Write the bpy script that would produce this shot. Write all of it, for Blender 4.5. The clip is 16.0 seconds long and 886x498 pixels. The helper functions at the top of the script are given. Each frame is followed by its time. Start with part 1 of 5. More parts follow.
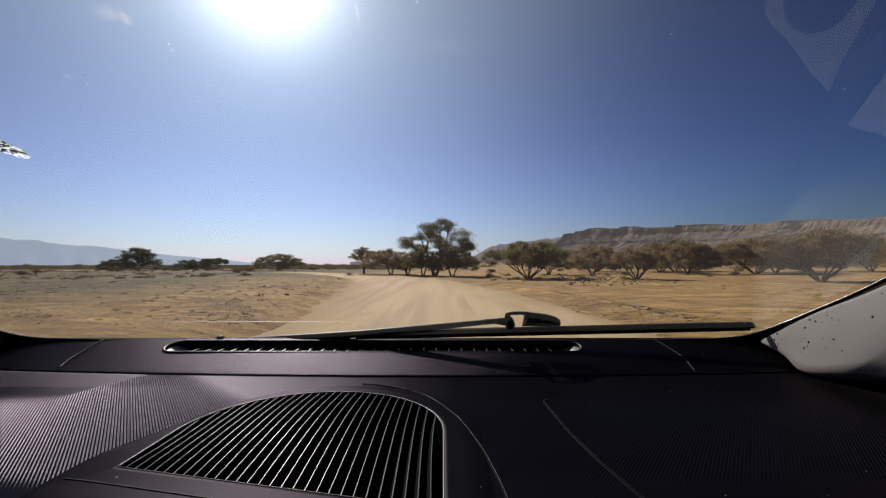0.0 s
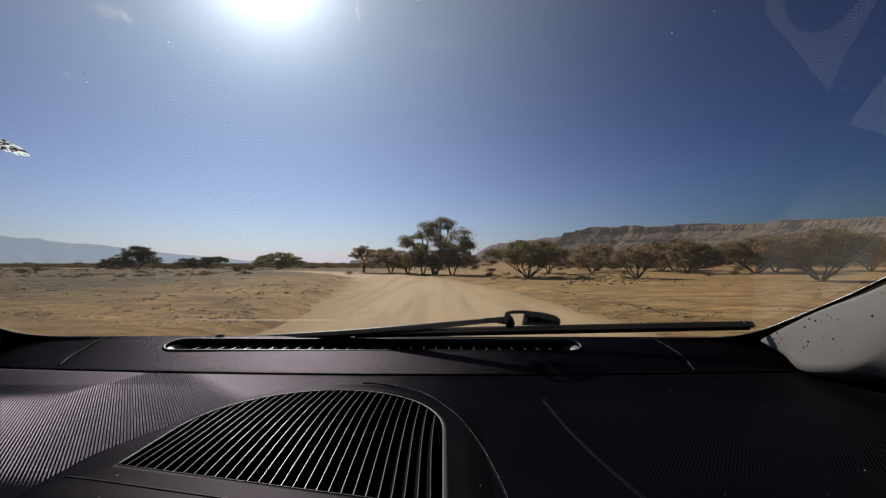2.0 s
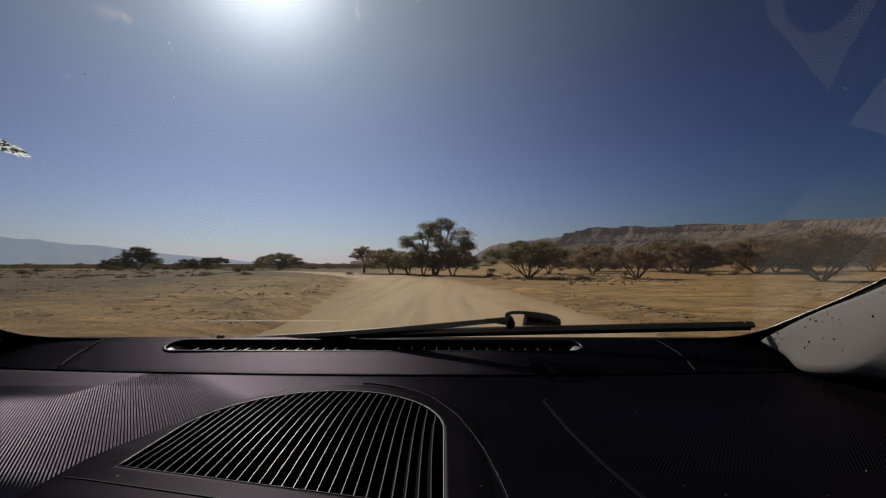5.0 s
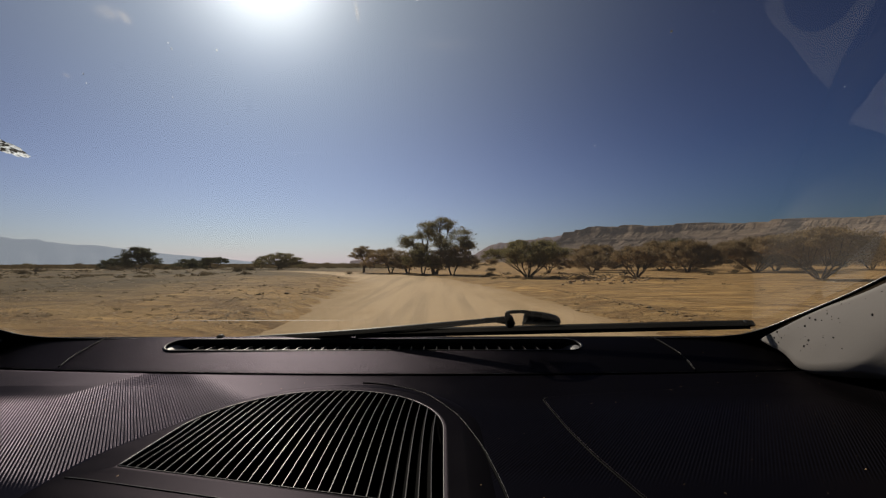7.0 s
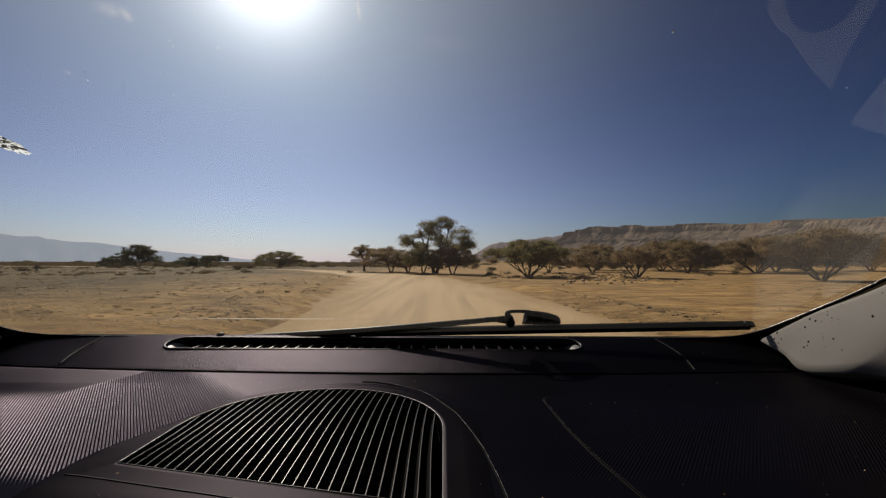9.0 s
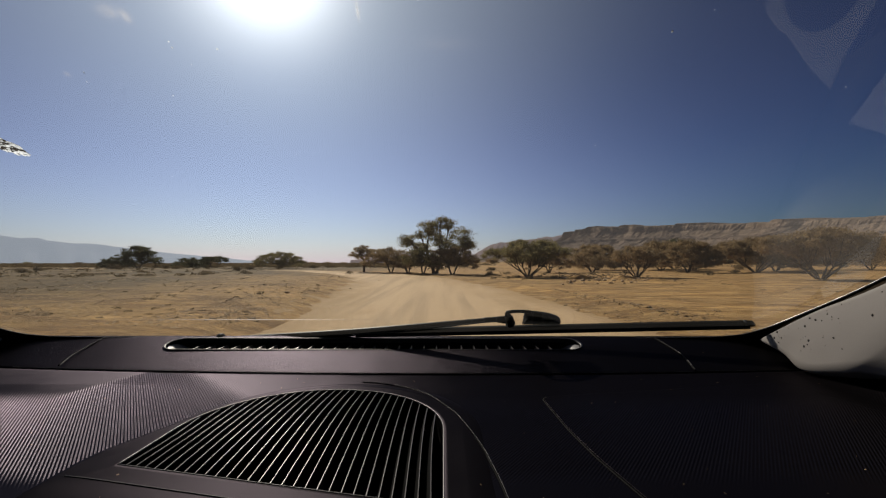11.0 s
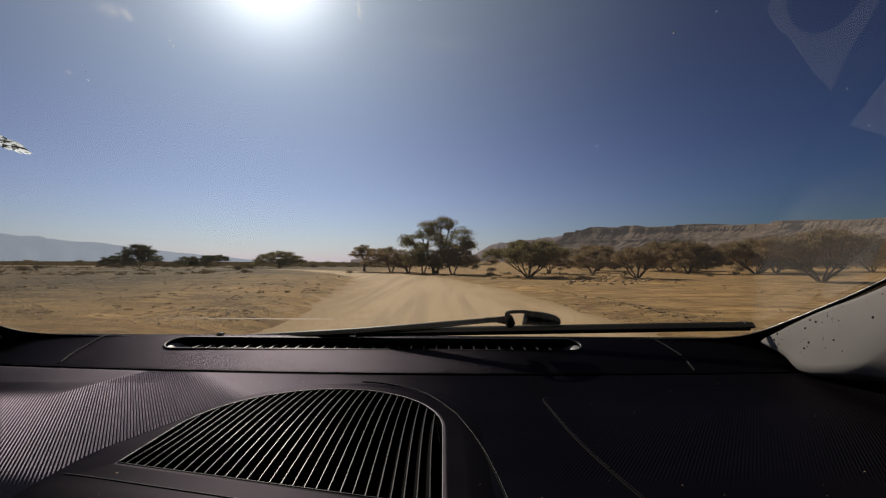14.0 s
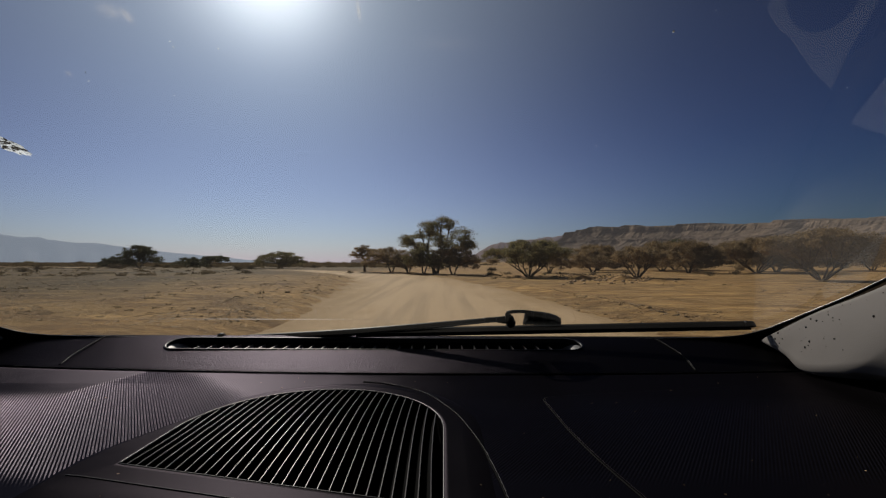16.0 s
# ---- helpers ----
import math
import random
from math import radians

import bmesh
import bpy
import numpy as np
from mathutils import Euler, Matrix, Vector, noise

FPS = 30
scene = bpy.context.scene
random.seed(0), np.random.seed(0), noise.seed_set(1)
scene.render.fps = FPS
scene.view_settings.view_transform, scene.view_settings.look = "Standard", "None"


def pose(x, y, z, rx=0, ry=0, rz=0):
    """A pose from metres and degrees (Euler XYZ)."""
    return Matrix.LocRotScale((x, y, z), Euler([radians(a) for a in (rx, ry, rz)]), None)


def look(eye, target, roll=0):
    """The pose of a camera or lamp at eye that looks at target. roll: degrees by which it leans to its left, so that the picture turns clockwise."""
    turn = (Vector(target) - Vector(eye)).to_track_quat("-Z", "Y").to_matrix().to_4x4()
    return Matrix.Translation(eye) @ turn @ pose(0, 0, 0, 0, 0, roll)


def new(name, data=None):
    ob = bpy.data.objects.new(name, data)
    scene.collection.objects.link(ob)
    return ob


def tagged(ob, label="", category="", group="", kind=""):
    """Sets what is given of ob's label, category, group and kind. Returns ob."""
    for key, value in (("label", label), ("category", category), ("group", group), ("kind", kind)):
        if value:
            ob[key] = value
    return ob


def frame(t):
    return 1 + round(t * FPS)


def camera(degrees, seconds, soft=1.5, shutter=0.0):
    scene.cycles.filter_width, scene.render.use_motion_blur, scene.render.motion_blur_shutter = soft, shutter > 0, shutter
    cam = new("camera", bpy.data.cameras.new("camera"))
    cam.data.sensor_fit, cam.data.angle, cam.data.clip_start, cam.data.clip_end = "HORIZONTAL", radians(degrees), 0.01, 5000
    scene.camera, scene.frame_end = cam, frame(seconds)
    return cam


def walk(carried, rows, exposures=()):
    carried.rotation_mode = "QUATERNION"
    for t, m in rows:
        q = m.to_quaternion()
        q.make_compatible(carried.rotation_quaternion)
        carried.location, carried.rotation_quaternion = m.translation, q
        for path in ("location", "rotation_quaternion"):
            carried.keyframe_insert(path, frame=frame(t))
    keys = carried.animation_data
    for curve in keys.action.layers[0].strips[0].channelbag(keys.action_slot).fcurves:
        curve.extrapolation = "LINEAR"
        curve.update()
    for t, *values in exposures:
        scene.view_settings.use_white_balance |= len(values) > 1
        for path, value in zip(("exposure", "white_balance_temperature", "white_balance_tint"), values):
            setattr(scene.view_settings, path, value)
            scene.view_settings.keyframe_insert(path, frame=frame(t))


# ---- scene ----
# ---- camera: it rides fixed above the dashboard, with a slight shake ----
EYE = Vector((0.0, 0.0, 1.30))
cam = camera(90.0, 16.0, soft=1.25)
# seconds, yaw to the left, pitch up, roll (degrees)
SHAKE = [
    (0.0, -.017, 1.726, -.001), (0.5, -.013, 1.677, .095), (1.0, -.045, 1.657, .264), (1.5, -.034, 1.613, -.001),
    (2.0, -.012, 1.566, .098), (2.5, .043, 1.638, .22), (3.0, .018, 1.639, .011), (3.5, .059, 1.694, .217),
    (4.0, .001, 1.641, -.065), (6.5, .075, 1.638, .22), (7.0, -.017, 1.557, -.078), (7.5, .043, 1.498, .217),
    (8.0, .02, 1.528, -.138), (8.5, -.009, 1.523, -.046), (9.0, .03, 1.455, .224), (11.5, .001, 1.499, .006),
    (12.0, .0, 1.5, .0), (12.5, .048, 1.521, .311), (13.0, -.048, 1.389, .004), (13.5, -.009, 1.396, .038),
    (14.0, .05, 1.489, .328), (14.5, .06, 1.432, .329), (15.0, .07, 1.32, .265), (15.5, .076, 1.469, .219),
    (16.0, .087, 1.492, .163),
]


def seat(yaw, pitch, roll):
    a, b = radians(yaw), radians(pitch)
    return look(EYE, EYE + Vector((-math.sin(a) * math.cos(b), math.cos(a) * math.cos(b), math.sin(b))), roll)


walk(cam, [(t, seat(a, b, c)) for t, a, b, c in SHAKE], exposures=[
    (0.0, .26, 6200, 10), (1.0, .22, 6200, 10), (1.5, .12, 6250, 10), (2.5, -.16, 6300, 10), (3.5, -.43, 6350, 10), (4.2, -.48, 6400, 10), (5.5, -.36, 6550, 10),
    (6.5, -.26, 6800, 10), (8.0, -.13, 6850, 10), (9.2, -.06, 6850, 10), (11.5, .02, 6750, 10), (13.0, .03, 6750, 10), (14.0, -.16, 6650, 10), (14.5, -.30, 6550, 10), (16.0, -.42, 6450, 10)])

# ---- world, sun ----
SUN_AZ, SUN_EL = radians(-22.4), radians(33.0)      # azimuth from straight ahead, to the right positive
TO_SUN = Vector((math.sin(SUN_AZ) * math.cos(SUN_EL), math.cos(SUN_AZ) * math.cos(SUN_EL), math.sin(SUN_EL)))
world = bpy.data.worlds.new("sky")
scene.world = world
world.use_nodes = True
wn, wl = world.node_tree.nodes, world.node_tree.links
wn.clear()
sky = wn.new("ShaderNodeTexSky")
sky.sky_type = "NISHITA"
sky.sun_disc = False
sky.sun_elevation, sky.sun_rotation = SUN_EL, SUN_AZ % (2 * math.pi)
sky.air_density, sky.dust_density, sky.ozone_density, sky.altitude = 0.9, 0.4, 2.5, 1500
bg = wn.new("ShaderNodeBackground")
bg.inputs["Strength"].default_value = 1.0
wout = wn.new("ShaderNodeOutputWorld")
# the bright aureole of dust round the sun
coord = wn.new("ShaderNodeTexCoord")
dot = wn.new("ShaderNodeVectorMath")
dot.operation = "DOT_PRODUCT"
dot.inputs[1].default_value = TO_SUN
wl.new(coord.outputs["Generated"], dot.inputs[0])


def world_math(op, a, b):
    n = wn.new("ShaderNodeMath")
    n.operation = op
    for i, v in enumerate((a, b)):
        if isinstance(v, (int, float)):
            n.inputs[i].default_value = v
        else:
            wl.new(v, n.inputs[i])
    return n.outputs[0]


up = world_math("MAXIMUM", dot.outputs["Value"], 0.0)
near_sun = world_math("ADD", world_math("MULTIPLY", world_math("POWER", up, 150.0), 1.3),
                      world_math("MULTIPLY", world_math("POWER", up, 40.0), .24))
wide = wn.new("ShaderNodeMix")
wide.data_type, wide.blend_type = "RGBA", "MULTIPLY"
wide.inputs[0].default_value = 1.0
wide.inputs[7].default_value = (.93, 1.01, 1.00, 1)
wl.new(world_math("MULTIPLY", world_math("POWER", up, 7.5), .345), wide.inputs[6])
aureole = wn.new("ShaderNodeMix")
aureole.data_type, aureole.blend_type = "RGBA", "ADD"
aureole.inputs[0].default_value = 1.0
wl.new(wide.outputs[2], aureole.inputs[6])
wl.new(near_sun, aureole.inputs[7])
glow = wn.new("ShaderNodeMix")
glow.data_type = "RGBA"
glow.blend_type = "ADD"
glow.inputs[0].default_value = 1.0
# the deep dry-air blue away from the sun
low = wn.new("ShaderNodeMix")
low.data_type, low.blend_type = "RGBA", "MULTIPLY"
low.inputs[0].default_value = 1.0
low.inputs[7].default_value = (.0525, .0722, .0750, 1)
deep = wn.new("ShaderNodeGamma")
deep.inputs["Gamma"].default_value = 2.02
wl.new(sky.outputs[0], low.inputs[6])
wl.new(low.outputs[2], deep.inputs["Color"])
soft = wn.new("ShaderNodeHueSaturation")
soft.inputs["Saturation"].default_value = 1.06
wl.new(deep.outputs[0], soft.inputs["Color"])
# dust haze along the horizon, brightest below the sun
height = wn.new("ShaderNodeSeparateXYZ")
wl.new(coord.outputs["Generated"], height.inputs[0])
thick = world_math("MULTIPLY", world_math("POWER", 2.718, world_math("MULTIPLY", world_math("MAXIMUM", height.outputs[2], 0.0), -8.0)), .96)
veil = wn.new("ShaderNodeMix")
veil.data_type, veil.blend_type = "RGBA", "MULTIPLY"
veil.inputs[0].default_value = 1.0
veil.inputs[7].default_value = (1.22, 1.0, 1.13, 1)
wl.new(world_math("MULTIPLY", world_math("POWER", up, 2.8), .88), veil.inputs[6])
hazy = wn.new("ShaderNodeMix")
hazy.data_type = "RGBA"
wl.new(thick, hazy.inputs[0])
wl.new(soft.outputs[0], hazy.inputs[6])
wl.new(veil.outputs[2], hazy.inputs[7])
wl.new(hazy.outputs[2], glow.inputs[6])
wl.new(aureole.outputs[2], glow.inputs[7])
wl.new(glow.outputs[2], bg.inputs["Color"])
wl.new(bg.outputs[0], wout.inputs["Surface"])

sun = new("sun", bpy.data.lights.new("sun", "SUN"))
sun.data.energy, sun.data.angle, sun.data.color = 4.2, radians(0.53), (1.0, 0.93, 0.82)
sun.matrix_world = look(TO_SUN * 60, (0, 0, 0))


# ---- materials ----
class Mat:
    """A node material, put together step by step."""

    def __init__(self, name, color=(.5, .5, .5), rough=.6, metal=0.0, spec=.5):
        self.m = bpy.data.materials.new(name)
        self.m.use_nodes = True
        self.n, self.l = self.m.node_tree.nodes, self.m.node_tree.links
        self.b = self.n["Principled BSDF"]
        self.b.inputs["Base Color"].default_value = (*color, 1)
        self.b.inputs["Roughness"].default_value = rough
        self.b.inputs["Metallic"].default_value = metal
        self.b.inputs["Specular IOR Level"].default_value = spec
        self.tc = self.n.new("ShaderNodeTexCoord")
        self.normal = None

    def noise(self, scale, detail=4.0, rough=.6, stretch=(1, 1, 1)):
        t = self.n.new("ShaderNodeTexNoise")
        t.inputs["Scale"].default_value, t.inputs["Detail"].default_value = scale, detail
        t.inputs["Roughness"].default_value = rough
        mp = self.n.new("ShaderNodeMapping")
        mp.inputs["Scale"].default_value = stretch
        self.l.new(self.tc.outputs["Object"], mp.inputs[0])
        self.l.new(mp.outputs[0], t.inputs["Vector"])
        return t.outputs["Fac"]

    def ramp(self, fac, stops):
        r = self.n.new("ShaderNodeValToRGB")
        e = r.color_ramp.elements
        while len(e) < len(stops):
            e.new(.5)
        for k, (p, c) in zip(e, stops):
            k.position, k.color = p, (*c, 1)
        self.l.new(fac, r.inputs[0])
        return r.outputs[0]

    def mix(self, fac, a, b, blend="MIX"):
        x = self.n.new("ShaderNodeMix")
        x.data_type, x.blend_type = "RGBA", blend
        for i, v in ((0, fac), (6, a), (7, b)):
            if isinstance(v, (int, float)):
                x.inputs[i].default_value = v
            elif isinstance(v, tuple):
                x.inputs[i].default_value = (*v, 1)
            else:
                self.l.new(v, x.inputs[i])
        return x.outputs[2]

    def math(self, op, a, b=0.0):
        x = self.n.new("ShaderNodeMath")
        x.operation = op
        for i, v in enumerate((a, b)):
            if isinstance(v, (int, float)):
                x.inputs[i].default_value = v
            else:
                self.l.new(v, x.inputs[i])
        return x.outputs[0]

    def color(self, c):
        self.l.new(c, self.b.inputs["Base Color"])
        return self

    def rough(self, fac, lo, hi):
        r = self.n.new("ShaderNodeMapRange")
        r.inputs["To Min"].default_value, r.inputs["To Max"].default_value = lo, hi
        self.l.new(fac, r.inputs["Value"])
        self.l.new(r.outputs[0], self.b.inputs["Roughness"])
        return self

    def bump(self, height, strength, distance):
        k = self.n.new("ShaderNodeBump")
        k.inputs["Strength"].default_value, k.inputs["Distance"].default_value = strength, distance
        self.l.new(height, k.inputs["Height"])
        if self.normal:
            self.l.new(self.normal, k.inputs["Normal"])
        self.normal = k.outputs[0]
        self.l.new(self.normal, self.b.inputs["Normal"])
        return self

    def axis(self, i):
        s = self.n.new("ShaderNodeSeparateXYZ")
        self.l.new(self.tc.outputs["Object"], s.inputs[0])
        return s.outputs[i]

    def random_tint(self, color, amount):
        o = self.n.new("ShaderNodeObjectInfo")
        return self.mix(self.math("MULTIPLY", o.outputs["Random"], amount), color, (0.0, 0.0, 0.0))


def dusty(mat, color, dust=(.34, .30, .25), amount=.12):
    """Thin uneven dust over a dark plastic."""
    a = mat.noise(9, 5)
    fine = mat.noise(900, 2)
    f = mat.math("MULTIPLY", mat.math("MULTIPLY", a, fine), amount * 2)
    mat.color(mat.mix(f, color, dust))
    return a


def soft_gloss(mat, amount, rough, dust, where=None, rest=.3, matt=0.0):
    """Dark grained plastic: a matt body under a faint sheen, with a thin uneven film of dust."""
    film = mat.noise(9, 5)
    f = mat.math("MULTIPLY", mat.math("MULTIPLY", film, mat.noise(900, 2)), dust)
    body = mat.n.new("ShaderNodeBsdfDiffuse")
    mat.l.new(mat.mix(f, tuple(mat.b.inputs["Base Color"].default_value)[:3], (.34, .30, .25)), body.inputs["Color"])
    sheen = mat.n.new("ShaderNodeBsdfGlossy")
    sheen.distribution = "BECKMANN"
    sheen.inputs["Color"].default_value = (amount * 1.06, amount * .93, amount * 1.12, 1)
    if where is not None:
        full = (amount * 1.06, amount * .93, amount * 1.12)
        mat.l.new(mat.mix(where, tuple(v * rest for v in full), full), sheen.inputs["Color"])
    # the sheen grows towards grazing views
    graze = mat.n.new("ShaderNodeFresnel")
    graze.inputs["IOR"].default_value = 1.5
    tint = mat.n.new("ShaderNodeMix")
    tint.data_type, tint.blend_type = "RGBA", "MULTIPLY"
    tint.inputs[0].default_value = 1.0
    if sheen.inputs["Color"].is_linked:
        mat.l.new(sheen.inputs["Color"].links[0].from_socket, tint.inputs[6])
    else:
        tint.inputs[6].default_value = sheen.inputs["Color"].default_value
    mat.l.new(mat.math("MULTIPLY", graze.outputs[0], 6.0), tint.inputs[7])
    mat.l.new(tint.outputs[2], sheen.inputs["Color"])
    r = mat.n.new("ShaderNodeMapRange")
    r.inputs["To Min"].default_value, r.inputs["To Max"].default_value = rough - .05, rough + .05
    mat.l.new(film, r.inputs["Value"])
    spread = r.outputs[0]
    if where is not None:
        spread = mat.math("ADD", spread, mat.math("MULTIPLY", mat.math("SUBTRACT", 1.0, where), matt))
    mat.l.new(spread, sheen.inputs["Roughness"])
    both = mat.n.new("ShaderNodeAddShader")
    mat.l.new(body.outputs[0], both.inputs[0])
    mat.l.new(sheen.outputs[0], both.inputs[1])
    mat.l.new(both.outputs[0], mat.n["Material Output"].inputs["Surface"])
    mat.l.new(mat.normal, body.inputs["Normal"])
    mat.l.new(mat.normal, sheen.inputs["Normal"])


# ribbed soft skin of the dashboard
M_RIB = Mat("ribbed_skin", (.0021, .0018, .0022))
rx, ry = M_RIB.axis(0), M_RIB.axis(1)
phase = M_RIB.math("SUBTRACT", M_RIB.math("MULTIPLY", M_RIB.math("ABSOLUTE", M_RIB.math("ADD", rx, .1)), .82), M_RIB.math("MULTIPLY", ry, .58))
wave = M_RIB.math("SINE", M_RIB.math("MULTIPLY", phase, 2 * math.pi / .0024))
# the ribs die out before the smooth strip along the far edge
edge_r = M_RIB.math("MULTIPLY", M_RIB.math("MINIMUM", M_RIB.math("MAXIMUM", M_RIB.math("DIVIDE", M_RIB.math("ADD", rx, .36), .16), 0.0), 1.0), .145)
edge_l = M_RIB.math("MULTIPLY", M_RIB.math("MINIMUM", M_RIB.math("MAXIMUM", M_RIB.math("DIVIDE", M_RIB.math("SUBTRACT", -.392, rx), .034), 0.0), 1.0), .125)
limit = M_RIB.math("SUBTRACT", M_RIB.math("SUBTRACT", .64, edge_r), edge_l)
far_fade = M_RIB.math("MINIMUM", M_RIB.math("MAXIMUM", M_RIB.math("DIVIDE", M_RIB.math("SUBTRACT", limit, ry), .05), 0.0), 1.0)
near_fade = M_RIB.math("MINIMUM", M_RIB.math("MAXIMUM", M_RIB.math("DIVIDE", M_RIB.math("SUBTRACT", ry, .295), .03), 0.0), 1.0)
mask = M_RIB.math("MULTIPLY", far_fade, near_fade)
leftward = M_RIB.math("MAXIMUM", M_RIB.math("SUBTRACT", -.15, rx), 0.0)
onward = M_RIB.math("MINIMUM", M_RIB.math("MAXIMUM", M_RIB.math("DIVIDE", M_RIB.math("SUBTRACT", ry, .32), .22), 0.0), 1.0)
rise = M_RIB.math("MULTIPLY", M_RIB.math("MULTIPLY", M_RIB.math("POWER", leftward, 1.4), .10), onward)
M_RIB.bump(M_RIB.math("ADD", M_RIB.math("MULTIPLY", ry, -.05), rise), 1.0, 1.0)      # bump slopes only tilt the shading, to move the sheen up and left
M_RIB.bump(M_RIB.math("MULTIPLY", wave, mask), 1.0, .00019).bump(M_RIB.noise(1500, 2), .2, .0004)
soft_gloss(M_RIB, .0190, .37, .006, far_fade, .55, .07)

M_SMOOTH = Mat("smooth_plastic", (.0040, .0036, .0044))
M_SMOOTH.bump(M_SMOOTH.noise(1800, 2), .25, .0003)
soft_gloss(M_SMOOTH, .0075, .42, .014)

M_GRAIN = Mat("grained_plastic", (.0019, .0017, .0019))
M_GRAIN.bump(M_GRAIN.noise(560, 3), .85, .0008)
soft_gloss(M_GRAIN, .0215, .40, .006)

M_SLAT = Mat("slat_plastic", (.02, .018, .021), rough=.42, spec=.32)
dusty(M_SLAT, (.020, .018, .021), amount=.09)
M_SLAT.bump(M_SLAT.noise(900, 2), .2, .0003)

# edge plastic, a little lighter than the dashboard's skin
M_EDGE = Mat("lighter_edge_plastic", (.008, .0075, .008), rough=.45, spec=.08)
M_EDGE.rough(M_EDGE.noise(60), .34, .5)

M_JOINT = Mat("joint_edge_plastic", (.006, .0055, .006), rough=.45, spec=.09)
M_JOINT.rough(M_JOINT.noise(70), .34, .5)

# pale, so the highlights on the vent's sloped ends sit in the colour
M_VENT = Mat("vent_end_plastic", (.11, .105, .11), rough=.4, spec=.4)
M_VENT.rough(M_VENT.noise(80), .32, .48)

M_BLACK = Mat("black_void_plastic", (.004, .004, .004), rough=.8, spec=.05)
M_BLACK.bump(M_BLACK.noise(300, 3), .2, .001)

M_RUBBER = Mat("black_rubber", (.006, .006, .006), rough=.5, spec=.12)
dusty(M_RUBBER, (.006, .006, .006), amount=.02)
M_RUBBER.bump(M_RUBBER.noise(400, 3), .2, .0005)

M_GLINT = Mat("seal_glint", (.05, .05, .05), rough=.25, spec=.6)
M_GLINT.rough(M_GLINT.noise(30), .2, .4)

M_TRIM = Mat("grey_trim_fabric", rough=.75, spec=.25)
a = M_TRIM.noise(6, 4)
M_TRIM.color(M_TRIM.mix(a, (.150, .137, .128), (.19, .175, .163)))
M_TRIM.bump(M_TRIM.noise(700, 3), .25, .0006)

M_SPECK = Mat("dark_mud_specks", (.03, .025, .022), rough=.8)
M_SPECK.bump(M_SPECK.noise(900), .3, .0005)

M_PALE_PANEL = Mat("pale_reflector", rough=.8, spec=.2)
M_PALE_PANEL.color(M_PALE_PANEL.mix(M_PALE_PANEL.noise(25), (.44, .46, .46), (.50, .52, .52)))
M_PALE_PANEL.bump(M_PALE_PANEL.noise(200), .2, .0005)

M_GHOST_SHEET = Mat("white_reflector", rough=.8, spec=.2)
M_GHOST_SHEET.color(M_GHOST_SHEET.mix(M_GHOST_SHEET.noise(60), (.80, .76, .76), (.86, .82, .82)))
M_GHOST_SHEET.bump(M_GHOST_SHEET.noise(300), .2, .0003)

M_LINER = Mat("grey_headliner", rough=.9, spec=.2)
M_LINER.color(M_LINER.mix(M_LINER.noise(40), (.40, .39, .37), (.48, .47, .45)))
M_LINER.bump(M_LINER.noise(600), .3, .001)

M_DROP = Mat("white_dropping", rough=.7)
dropc = (M_DROP.ramp(M_DROP.noise(300, 3, .6, stretch=(.5, 1, 1)), [(.0, (.02, .018, .015)), (.43, (.05, .045, .04)), (.47, (.62, .66, .70)), (.56, (.86, .90, .95)), (1.0, (.90, .94, 1.0))]))
M_DROP.color(dropc)
dt = M_DROP.n.new("ShaderNodeBsdfTranslucent")
M_DROP.l.new(dropc, dt.inputs[0])
dm = M_DROP.n.new("ShaderNodeMixShader")
dm.inputs[0].default_value = .75
M_DROP.l.new(M_DROP.b.outputs[0], dm.inputs[1])
M_DROP.l.new(dt.outputs[0], dm.inputs[2])
M_DROP.l.new(dm.outputs[0], M_DROP.n["Material Output"].inputs["Surface"])


